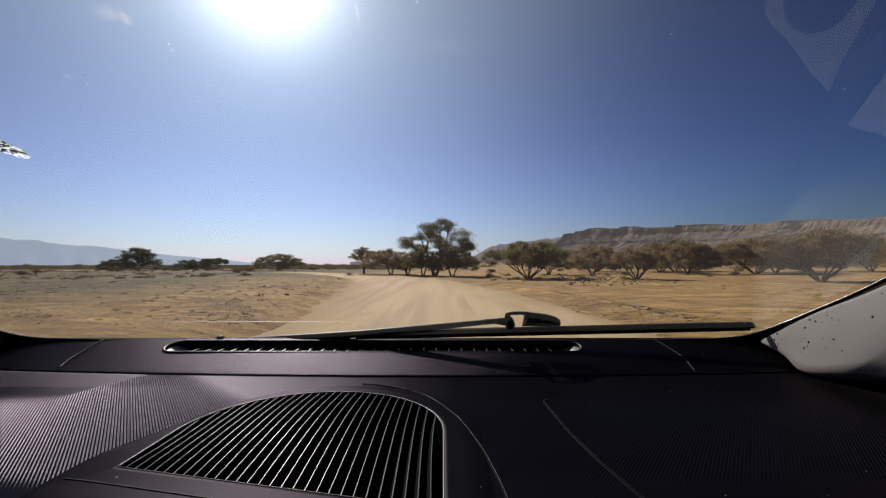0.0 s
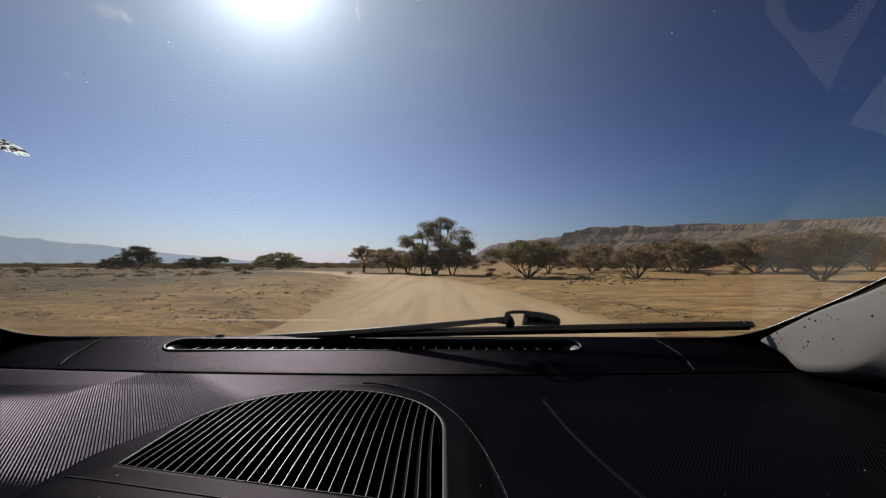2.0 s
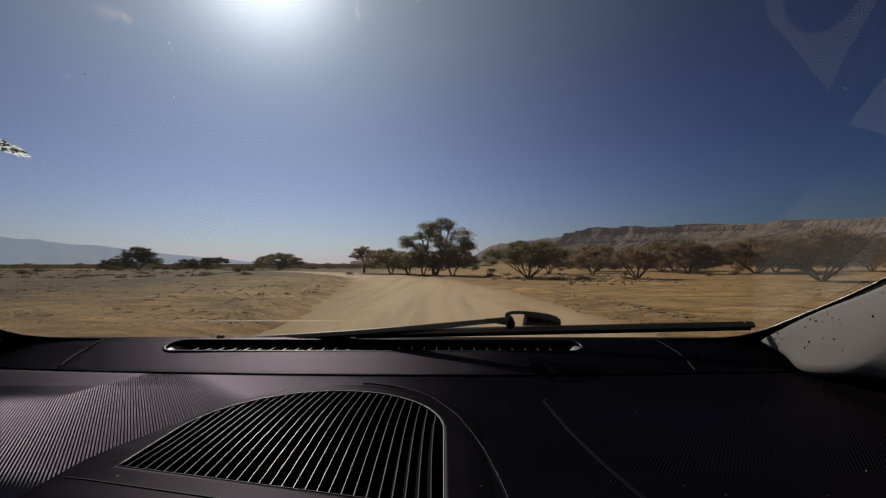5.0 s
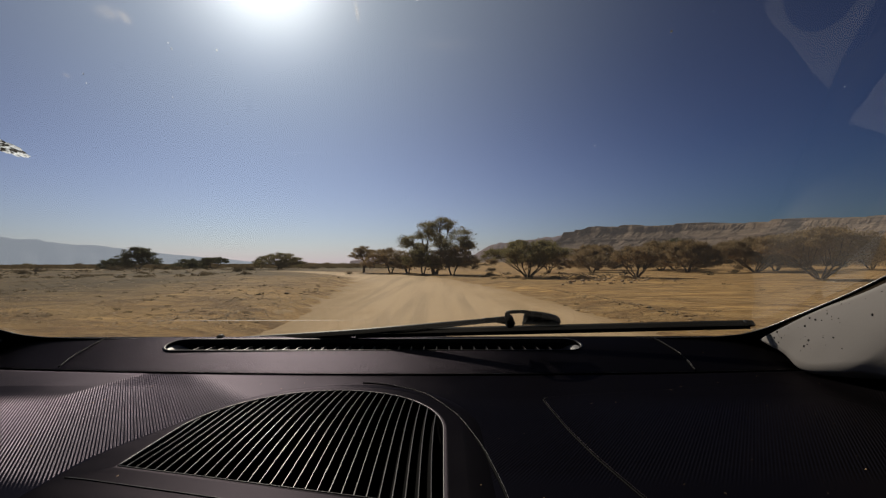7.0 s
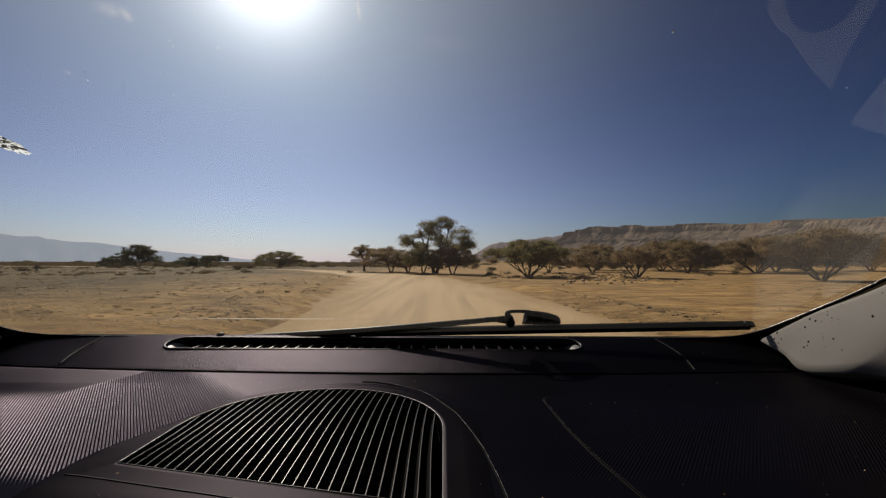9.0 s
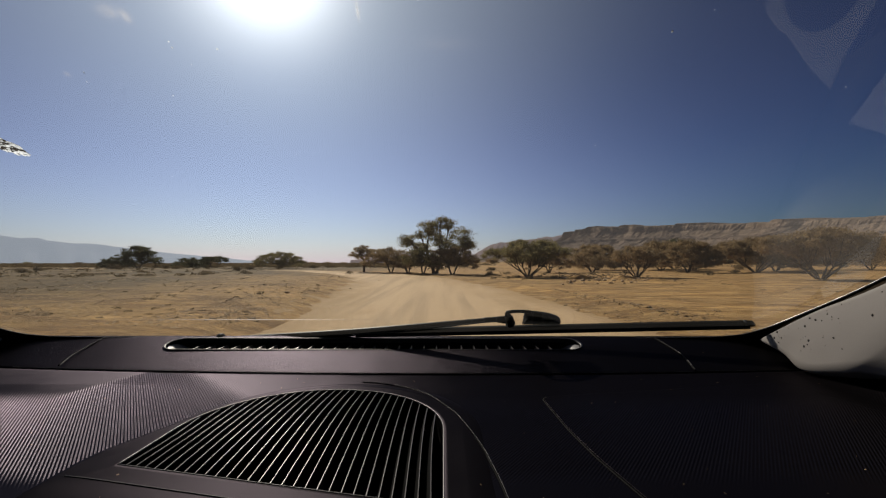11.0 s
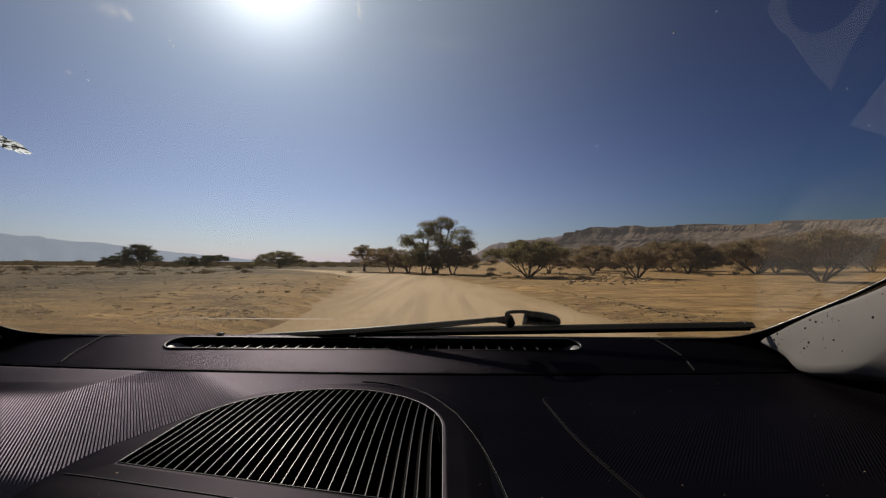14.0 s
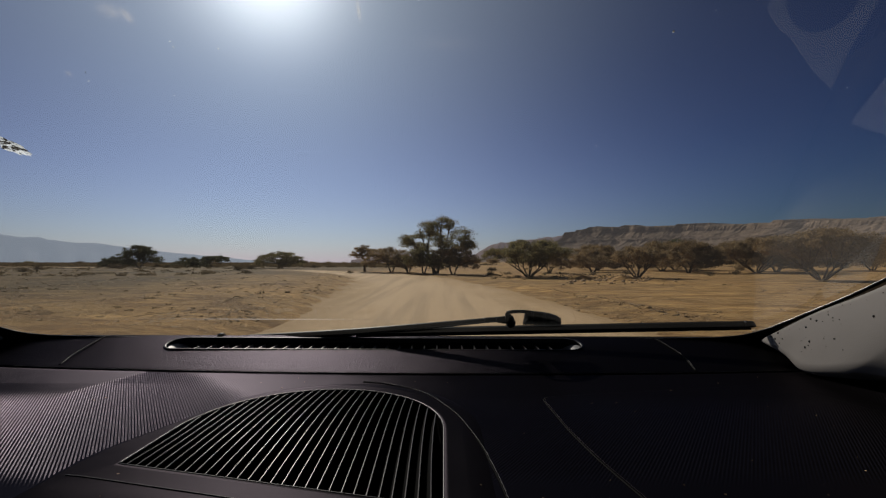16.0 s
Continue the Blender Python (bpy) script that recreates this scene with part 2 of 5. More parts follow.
def glass_material():
    m = bpy.data.materials.new("dusty_glass")
    m.use_nodes = True
    n, l = m.node_tree.nodes, m.node_tree.links
    n.clear()
    out = n.new("ShaderNodeOutputMaterial")
    clear = n.new("ShaderNodeBsdfTransparent")
    clear.inputs[0].default_value = (.93, .96, .96, 1)
    gloss = n.new("ShaderNodeBsdfGlossy")
    gloss.inputs["Roughness"].default_value = 0.01
    fres = n.new("ShaderNodeFresnel")
    fres.inputs[0].default_value = 1.52      # both faces of the pane
    one = n.new("ShaderNodeMixShader")
    l.new(fres.outputs[0], one.inputs[0])
    l.new(clear.outputs[0], one.inputs[1])
    l.new(gloss.outputs[0], one.inputs[2])
    dust = n.new("ShaderNodeBsdfTranslucent")
    dust.inputs[0].default_value = (.75, .72, .68, 1)
    tc = n.new("ShaderNodeTexCoord")
    t = n.new("ShaderNodeTexNoise")
    t.inputs["Scale"].default_value, t.inputs["Detail"].default_value = 5, 6
    l.new(tc.outputs["Object"], t.inputs["Vector"])
    r = n.new("ShaderNodeMapRange")
    r.inputs["From Min"].default_value, r.inputs["From Max"].default_value = .35, .75
    r.inputs["To Min"].default_value, r.inputs["To Max"].default_value = .008, .017
    l.new(t.outputs["Fac"], r.inputs["Value"])
    two = n.new("ShaderNodeMixShader")
    # more dust where the wiper never sweeps, and smears of insects
    place = n.new("ShaderNodeSeparateXYZ")
    l.new(tc.outputs["Object"], place.inputs[0])

    def calc(op, *values):
        node = n.new("ShaderNodeMath")
        node.operation = op
        for i, v in enumerate(values):
            if isinstance(v, (int, float)):
                node.inputs[i].default_value = v
            else:
                l.new(v, node.inputs[i])
        return node.outputs[0]
    gx, gy = place.outputs[0], place.outputs[1]
    away = calc("SUBTRACT", gx, calc("ADD", .334, calc("MULTIPLY", calc("POWER", calc("MAXIMUM", calc("SUBTRACT", gy, .40), 0.0), 1.5), .92)))
    inside = calc("MULTIPLY", calc("MINIMUM", calc("MAXIMUM", calc("DIVIDE", away, .012), 0.0), 1.0),
                  calc("MINIMUM", calc("MAXIMUM", calc("DIVIDE", calc("SUBTRACT", gy, .395), .05), 0.0), 1.0))
    film = calc("MULTIPLY", inside, calc("ADD", .010, calc("MULTIPLY", calc("POWER", 2.718, calc("MULTIPLY", away, -24.0)), .018)))
    total = calc("ADD", r.outputs[0], film)
    grime = n.new("ShaderNodeTexNoise")
    grime.inputs["Scale"].default_value, grime.inputs["Detail"].default_value = 170, 4
    l.new(tc.outputs["Object"], grime.inputs["Vector"])
    for cx, cy, sx, sy, much in ((-.2095, .2725, .0062, .0036, .20), (-.2005, .2755, .0028, .0030, .32), (-.0535, .2722, .0012, .0050, .34), (-.2665, .3105, .0020, .0016, .16), (.0, .291, .02, .004, .03),
                                (-.27, .6626, .12, .0011, .55)):
        ux, uy = calc("DIVIDE", calc("SUBTRACT", gx, cx), sx), calc("DIVIDE", calc("SUBTRACT", gy, cy), sy)
        spot = calc("POWER", 2.718, calc("MULTIPLY", calc("ADD", calc("MULTIPLY", ux, ux), calc("MULTIPLY", uy, uy)), -1.0))
        total = calc("ADD", total, calc("MULTIPLY", calc("MULTIPLY", spot, much), calc("MULTIPLY", grime.outputs["Fac"], 1.6)))
    l.new(total, two.inputs[0])
    l.new(one.outputs[0], two.inputs[1])
    l.new(dust.outputs[0], two.inputs[2])
    l.new(two.outputs[0], out.inputs["Surface"])
    return m


M_GLASS = glass_material()

# outdoors
M_SAND = Mat("desert_ground", rough=.95, spec=.15)
big = M_SAND.noise(.05, 4, stretch=(1, 1, 1))
mid = M_SAND.noise(.32, 9, .72)
fine = M_SAND.noise(9, 6, .7)
c = M_SAND.ramp(big, [(.36, (.40, .235, .088)), (.50, (.50, .305, .120)), (.62, (.34, .205, .08))])
patch = M_SAND.noise(.11, 5, .62, stretch=(.5, 1, 1))
c = M_SAND.mix(M_SAND.ramp(patch, [(.46, (0, 0, 0)), (.62, (.75, .75, .75))]), c, (.28, .185, .085))
soil = M_SAND.math("MULTIPLY", M_SAND.math("MINIMUM", M_SAND.math("MAXIMUM", M_SAND.math("DIVIDE", M_SAND.math("SUBTRACT", -4.0, M_SAND.axis(0)), 13.0), 0.0), 1.0), .75)
c = M_SAND.mix(soil, c, (.15, .107, .048))      # darker silty soil over on the left plain
c = M_SAND.mix(M_SAND.ramp(mid, [(.47, (0, 0, 0)), (.60, (.85, .85, .85))]), c, (.32, .20, .088))
c = M_SAND.mix(M_SAND.ramp(fine, [(.50, (0, 0, 0)), (.64, (.8, .8, .8))]), c, (.27, .172, .078))
pale = M_SAND.noise(5.5, 9, .78)
c = M_SAND.mix(M_SAND.ramp(pale, [(.52, (0, 0, 0)), (.64, (.6, .6, .6))]), c, (.60, .41, .20))
silt = M_SAND.noise(.16, 7, .68, stretch=(.6, 1, 1))
c = M_SAND.mix(M_SAND.math("MULTIPLY", M_SAND.math("MULTIPLY", soil, 1.32), M_SAND.ramp(silt, [(.36, (.35, .35, .35)), (.60, (1, 1, 1))])), c, M_SAND.mix(M_SAND.noise(.05, 3), (.096, .064, .031), (.106, .081, .037)))
clod = M_SAND.noise(1.1, 8, .74, stretch=(.5, 1, 1))
c = M_SAND.mix(M_SAND.ramp(clod, [(.46, (0, 0, 0)), (.57, (.9, .9, .9))]), c, M_SAND.mix(1.0, c, (.54, .49, .44), "MULTIPLY"))
crust = M_SAND.noise(1.5, 8, .76, stretch=(.45, 1, 1.3))
c = M_SAND.mix(M_SAND.ramp(crust, [(.50, (0, 0, 0)), (.60, (.9, .9, .9))]), c, M_SAND.mix(1.0, c, (1.52, 1.52, 1.48), "MULTIPLY"))
M_SAND.color(M_SAND.mix(1.0, c, (1.03, .99, .90), "MULTIPLY"))
M_SAND.bump(clod, .7, .12).bump(M_SAND.noise(2.5, 6, .7), .5, .05).bump(fine, .6, .03)

M_ROAD = Mat("packed_track", rough=.92, spec=.15)
mid = M_ROAD.noise(.7, 5, stretch=(1, .25, 1))
fine = M_ROAD.noise(14, 6, .7)
rut = M_ROAD.noise(1.5, 4, .6, stretch=(1, .035, 1))
c = M_ROAD.mix(mid, (.58, .40, .228), (.68, .475, .282))
c = M_ROAD.mix(M_ROAD.ramp(rut, [(.47, (0, 0, 0)), (.62, (.6, .6, .6))]), c, (.42, .295, .172))
c = M_ROAD.mix(M_ROAD.ramp(fine, [(.58, (0, 0, 0)), (.72, (.4, .4, .4))]), c, (.30, .22, .13))
# loose sand creeps in from the verges
uv = M_ROAD.n.new("ShaderNodeUVMap")
uv.uv_map = "across"
side = M_ROAD.n.new("ShaderNodeSeparateXYZ")
M_ROAD.l.new(uv.outputs[0], side.inputs[0])
verge = M_ROAD.math("ADD", side.outputs[0], M_ROAD.math("MULTIPLY", M_ROAD.math("SUBTRACT", M_ROAD.noise(.8, 6, .7, stretch=(1, .4, 1)), .5), 1.0))
c = M_ROAD.mix(M_ROAD.ramp(verge, [(.38, (0, 0, 0)), (.95, (.95, .95, .95))]), c, (.42, .265, .115))
M_ROAD.color(c)
M_ROAD.bump(rut, .25, .04).bump(fine, .5, .02)

M_STONE = Mat("pale_stone", rough=.9, spec=.2)
c = M_STONE.mix(M_STONE.noise(7, 5), (.46, .30, .155), (.68, .49, .30))
M_STONE.color(M_STONE.random_tint(c, .2))
M_STONE.bump(M_STONE.noise(25, 4), .5, .03)

M_CLOD = Mat("crumbly_earth", rough=.95, spec=.1)
M_CLOD.color(M_CLOD.mix(M_CLOD.noise(.8, 5), (.19, .125, .06), (.42, .28, .145)))
M_CLOD.bump(M_CLOD.noise(18, 4), .6, .03)

M_CLIFF = Mat("layered_rock", rough=.95, spec=.1)
strata = M_CLIFF.noise(1.0, 5, .65, stretch=(.0015, .0015, .085))
blotch = M_CLIFF.noise(.03, 8, .75, stretch=(1, 1, 1.6))
c = M_CLIFF.ramp(strata, [(.30, (.105, .070, .052)), (.42, (.18, .122, .086)), (.52, (.235, .165, .116)), (.60, (.12, .082, .060)), (.72, (.20, .142, .10))])
c = M_CLIFF.mix(M_CLIFF.ramp(blotch, [(.44, (0, 0, 0)), (.58, (.7, .7, .7))]), c, (.23, .160, .100))
shrub = M_CLIFF.noise(.11, 6, .8)
c = M_CLIFF.mix(M_CLIFF.ramp(shrub, [(.50, (0, 0, 0)), (.58, (.7, .7, .7))]), c, (.085, .062, .042))
M_CLIFF.color(c)
M_CLIFF.b.inputs["Emission Color"].default_value = (.385, .35, .35, 1)      # airlight put into the far table mountain's rock as a glow
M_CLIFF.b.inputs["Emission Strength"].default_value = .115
M_CLIFF.bump(blotch, .8, 6.0).bump(strata, .4, 3.0)


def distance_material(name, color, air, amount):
    """Backdrop of far hills: kilometres of dusty airlight painted in as emission."""
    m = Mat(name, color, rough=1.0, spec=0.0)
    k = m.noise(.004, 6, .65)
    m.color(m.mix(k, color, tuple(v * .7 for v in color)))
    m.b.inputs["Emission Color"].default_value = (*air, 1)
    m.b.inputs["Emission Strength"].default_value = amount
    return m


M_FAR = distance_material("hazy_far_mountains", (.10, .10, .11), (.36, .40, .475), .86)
M_RIDGE = distance_material("hazy_ridge", (.20, .14, .11), (.36, .33, .38), .28)

M_BARK = Mat("acacia_bark", rough=.95, spec=.1)
M_BARK.color(M_BARK.mix(M_BARK.noise(9, 5, stretch=(1, 1, .3)), (.06, .045, .032), (.16, .12, .085)))
M_BARK.bump(M_BARK.noise(20, 4, stretch=(1, 1, .25)), .6, .03)


def leaf_material(name, dark, light):
    m = Mat(name, dark, rough=.7, spec=.25)
    g = m.n.new("ShaderNodeNewGeometry")
    c = m.mix(g.outputs["Random Per Island"], dark, light)
    c = m.mix(m.ramp(m.noise(.9, 3), [(.4, (0, 0, 0)), (.65, (.7, .7, .7))]), c, tuple(v * .55 for v in dark))
    m.color(c)
    tr = m.n.new("ShaderNodeBsdfTranslucent")
    m.l.new(c, tr.inputs[0])
    mx = m.n.new("ShaderNodeMixShader")
    mx.inputs[0].default_value = .50
    m.l.new(m.b.outputs[0], mx.inputs[1])
    m.l.new(tr.outputs[0], mx.inputs[2])
    m.l.new(mx.outputs[0], m.n["Material Output"].inputs["Surface"])
    return m


M_LEAF = leaf_material("acacia_leaves", (.18, .150, .068), (.33, .275, .125))
M_LEAF_DRY = leaf_material("dry_acacia_leaves", (.25, .172, .092), (.40, .285, .152))
M_LEAF_DARK = leaf_material("dark_acacia_leaves", (.075, .078, .042), (.15, .145, .075))
M_SCRUB = leaf_material("dry_scrub", (.11, .082, .045), (.24, .18, .10))
M_SCRUB_DARK = leaf_material("dark_scrub", (.085, .062, .036), (.16, .118, .068))


# ---- building helpers ----
def part(name, bm, material, parent=None, label="", smooth=True):
    """Links a bmesh as one mesh object, under a thing or a part of one."""
    me = bpy.data.meshes.new(name)
    bmesh.ops.recalc_face_normals(bm, faces=bm.faces)
    bm.to_mesh(me)
    bm.free()
    return finish(name, me, material, parent, label, smooth)


def finish(name, me, material, parent=None, label="", smooth=True):
    if isinstance(material, Mat):
        material = material.m
    me.materials.append(material)
    me.polygons.foreach_set("use_smooth", [smooth] * len(me.polygons))
    me.update()
    ob = new(name, me)
    if parent:
        ob.parent = parent
        bpy.context.view_layer.update()
        ob.matrix_parent_inverse = parent.matrix_world.inverted()
    if label:
        tagged(ob, label)
    return ob


def mesh_of(name, verts, faces):
    me = bpy.data.meshes.new(name)
    me.from_pydata(verts, [], faces)
    return me


def thing(name, place, label, category, group="", kind=""):
    ob = new(name)
    ob.location = place
    ob.empty_display_size = .1
    bpy.context.view_layer.update()
    return tagged(ob, label, category, group, kind)


def loft(bm, loops, closed=False):
    """Skins rows of points; closed: each row is a ring."""
    rows = [[bm.verts.new(p) for p in row] for row in loops]
    for a, b in zip(rows, rows[1:]):
        n = len(a)
        for i in range(n if closed else n - 1):
            j = (i + 1) % n
            try:
                bm.faces.new((a[i], a[j], b[j], b[i]))
            except ValueError:
                pass
    return rows


def tube(bm, points, radii, sides=6):
    """A tapered tube along points, with capped ends."""
    pts = [Vector(p) for p in points]
    rows = []
    for i, p in enumerate(pts):
        d = (pts[min(i + 1, len(pts) - 1)] - pts[max(i - 1, 0)]).normalized()
        u = d.cross(Vector((0, 0, 1)) if abs(d.z) < .95 else Vector((1, 0, 0))).normalized()
        v = d.cross(u)
        r = radii[i] if isinstance(radii, (list, tuple)) else radii
        rows.append([bm.verts.new(p + r * (math.cos(k * 2 * math.pi / sides) * u + math.sin(k * 2 * math.pi / sides) * v)) for k in range(sides)])
    for a, b in zip(rows, rows[1:]):
        for k in range(sides):
            bm.faces.new((a[k], a[(k + 1) % sides], b[(k + 1) % sides], b[k]))
    bm.faces.new(rows[0])
    bm.faces.new(rows[-1])


def box(bm, lo, hi, m=None):
    c = [(x, y, z) for x in (lo[0], hi[0]) for y in (lo[1], hi[1]) for z in (lo[2], hi[2])]
    v = [bm.verts.new(m @ Vector(p) if m else p) for p in c]
    for f in ((0, 1, 3, 2), (4, 6, 7, 5), (0, 4, 5, 1), (2, 3, 7, 6), (0, 2, 6, 4), (1, 5, 7, 3)):
        bm.faces.new([v[i] for i in f])


def bevel(bm, width, segments=2):
    bmesh.ops.bevel(bm, geom=list(bm.edges), offset=width, segments=segments, affect="EDGES", profile=.6)


def smooth_line(points, n):
    """n points along a Catmull-Rom curve through points."""
    p = [Vector(q) for q in points]
    p = [2 * p[0] - p[1]] + p + [2 * p[-1] - p[-2]]
    out = []
    for k in range(n):
        s = k / (n - 1) * (len(p) - 3)
        i = min(int(s), len(p) - 4)
        t = s - i
        a, b, c, d = p[i:i + 4]
        out.append(.5 * (2 * b + (c - a) * t + (2 * a - 5 * b + 4 * c - d) * t * t + (3 * b - a - 3 * c + d) * t ** 3))
    return out


def step(a, b, x):
    t = min(max((x - a) / (b - a), 0), 1)
    return t * t * (3 - 2 * t)


# ---- the land ----
ROAD_LINE = smooth_line([(12, -262, 0), (21, -222, 0), (22, -177, 0), (15, -151, 0), (4, -108, 0), (0, -63, 0), (-.1, -30, 0), (-.1, 0, 0), (-.3, 11, 0), (-1.1, 19, 0),
                         (-2.7, 28, 0), (-5.6, 37, 0), (-11, 46, 0), (-20, 54, 0), (-34, 62, 0), (-56, 72, 0), (-90, 83, 0), (-140, 92, 0)], 760)
ROAD_XY = np.array([(p.x, p.y) for p in ROAD_LINE])


def land(x, y):
    """The height of the ground."""
    r = math.hypot(x, y)
    h = .25 * step(60, 150, r) - .0050 * max(0, r - 60) * (1 - step(-.1, .35, x / (r + 1))) + 2.0 * step(150, 900, r) * step(-40, 400, x)      # the plain falls away gently on the open side
    h += .05 * noise.noise((x * .09, y * .09, 0)) * step(3, 12, abs(x)) + .25 * noise.noise((x * .012, y * .012, 3)) * step(60, 200, r)
    gaps = np.hypot(ROAD_XY[:, 0] - x, ROAD_XY[:, 1] - y)
    d = np.min(gaps) if r < 220 else 50
    left = x < ROAD_XY[int(np.argmin(gaps)), 0]
    if r < 160 and x < ROAD_XY[int(np.argmin(gaps)), 0]:      # the track is cut into the plain on its outer side
        h += .30 * step(3.1, 5.2, d) * (1 - .55 * step(7, 22, d)) * (1 - step(48, 75, y)) * (1 + .45 * noise.noise((x * .35, y * .16, 2)))
    h += (.13 if left else .09) * math.exp(-((d - (3.8 if left else 5.6)) / .6) ** 2) * (1 + .5 * noise.noise((x * .4, y * .15, 6))) - .05 * (1 - step(2.6, 3.4, d))      # low banks beside the graded track
    return h


def ground_axis(near, far, n, k):
    return [math.copysign(near * (math.exp(k * abs(t)) - 1) / (math.exp(k) - 1) * far / near, t) for t in np.linspace(-1, 1, n)]


def build_ground():
    xs = ground_axis(1, 4600, 181, 9.0)
    ys = [y for y in ground_axis(1, 4600, 241, 8.0)]
    verts = [(x, y, land(x, y)) for y in ys for x in xs]
    n = len(xs)
    faces = [(j * n + i, j * n + i + 1, (j + 1) * n + i + 1, (j + 1) * n + i) for j in range(len(ys) - 1) for i in range(n - 1)]
    ob = finish("ground", mesh_of("ground", verts, faces), M_SAND)
    tagged(ob, "flat tan desert plain of sand and gravel", "ground", kind="structure")


build_ground()


def build_road():
    rows = []
    rnd = random.Random(4)
    for i, p in enumerate(ROAD_LINE):
        q, o = ROAD_LINE[min(i + 1, len(ROAD_LINE) - 1)], ROAD_LINE[max(i - 1, 0)]
        d = (q - o).normalized()
        side = Vector((d.y, -d.x, 0))
        left = 3.8 + .35 * noise.noise((p.y * .16, 0, 0)) + .1 * rnd.random()
        right = 4.6 + .7 * noise.noise((p.y * .10, 5, 0)) + .2 * rnd.random()
        row = []
        for k in np.linspace(-1, 1, 41):
            w = left if k < 0 else right
            at = p + side * (k * w)
            rut = -.018 * (math.exp(-((abs(k * w) - .85) / .28) ** 2)) + .012 * noise.noise((at.x * .9, at.y * .15, 0))
            row.append((at.x, at.y, land(at.x, at.y) + .03 + rut - (.075 + .10 * noise.noise((at.x * 1.7, at.y * 1.1, 3)) + .05 * noise.noise((at.x * 4, at.y * 3, 7))) * step(.74, 1, abs(k))))
        rows.append(row)
    verts = [v for r in rows for v in r]
    faces = [(j * 41 + i, j * 41 + i + 1, j * 41 + i + 42, j * 41 + i + 41) for j in range(len(rows) - 1) for i in range(40)]
    me = mesh_of("road", verts, faces)
    across = me.uv_layers.new(name="across")
    ks = np.linspace(-1, 1, 41)
    for loop in me.loops:
        across.data[loop.index].uv = (abs(ks[loop.vertex_index % 41]), loop.vertex_index // 41 * .01)
    ob = finish("road", me, M_ROAD)
    tagged(ob, "graded pale dirt track with shallow wheel ruts", "dirt road", kind="structure")


build_road()


def build_mesa():
    """A long table mountain: a talus slope with gullies, cliff bands and a flat top."""
    edge = smooth_line([(503, 1740, 112), (520, 1670, 112), (552, 1590, 119), (640, 1490, 115), (760, 1350, 109), (865, 1100, 98), (905, 900, 91), (1080, 640, 94), (1350, 200, 92), (1500, -500, 92)], 560)
    prof = smooth_profile([(470, 0), (380, .05), (300, .12), (230, .20), (180, .28), (140, .37), (112, .46), (92, .53), (86, .60), (62, .64), (46, .71), (34, .77), (26, .82), (22, .95), (16, .99), (4, 1.0), (-60, 1.01), (-200, .99), (-700, .97)])
    rows = []
    for i, p in enumerate(edge):
        q, o = edge[min(i + 1, len(edge) - 1)], edge[max(i - 1, 0)]
        d = (q - o).normalized()
        out = Vector((-d.y, d.x, 0)).normalized()
        if out.dot(Vector((p.x, p.y, 0))) > 0:
            out = -out
        s = i * 5.0
        row = []
        for dist, f in prof:
            wide = 26 * noise.noise((s * .0075, 0, 0)) + 6 * noise.noise((s * .021, 3, f * .6))
            gully = abs(noise.noise((s * .030 + 1.5 * noise.noise((s * .01, f * 2, 5)), 1, f * 1.3))) * 3.4 + abs(noise.noise((s * .085, 6, f * 2.4))) * 2.6
            fine = 3.5 * noise.noise((s * .21, 2, f * 7)) + 2 * noise.noise((s * .5, 8, f * 12))
            slope = min(1.0, 3.0 * (1 - f)) if f > 0 else .4
            at = Vector((p.x, p.y, 0)) + out * (dist + wide + (8 - gully * .5) * slope + fine * (.4 + slope * .6))
            h = p.z * f
            if 0 < f < .99:
                h += p.z * .028 * noise.noise((s * .04, 1, f * 6)) + p.z * .02 * noise.noise((s * .16, 4, f * 11))
            elif f >= .99:
                h += 2.0 * noise.noise((s * .03, dist * .01, 2)) + 5.0 * step(.02, .10, noise.noise((s * .006, 0, 9))) + .8 * noise.noise((s * .3, 0, 4))
            row.append((at.x, at.y, max(h, 0) + land(at.x, at.y) - (3 if f == 0 else 0)))
        rows.append(row)
    # the far end falls away like a bluff
    for m, (dx, dy, k) in enumerate(((-3, 8, .80), (-7, 14, .72), (-20, 30, .5), (-60, 90, -.02))):
        rows.insert(0, [(x + dx, y + dy, z * k) for x, y, z in rows[m]])
    n = len(prof)
    verts = [v for r in rows for v in r]
    faces = [(j * n + i, j * n + i + 1, j * n + i + n + 1, j * n + i + n) for j in range(len(rows) - 1) for i in range(n - 1)]
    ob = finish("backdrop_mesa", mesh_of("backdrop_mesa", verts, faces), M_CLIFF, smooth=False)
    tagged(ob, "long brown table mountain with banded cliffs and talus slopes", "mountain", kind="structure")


def smooth_profile(points, n=46):
    """The points, with more between them along the straight pieces."""
    total = len(points) - 1
    out = []
    for k in range(n):
        t = k / (n - 1) * total
        i = min(int(t), total - 1)
        (a, b), (c, d) = points[i], points[i + 1]
        out.append((a + (c - a) * (t - i), b + (d - b) * (t - i)))
    return out


build_mesa()


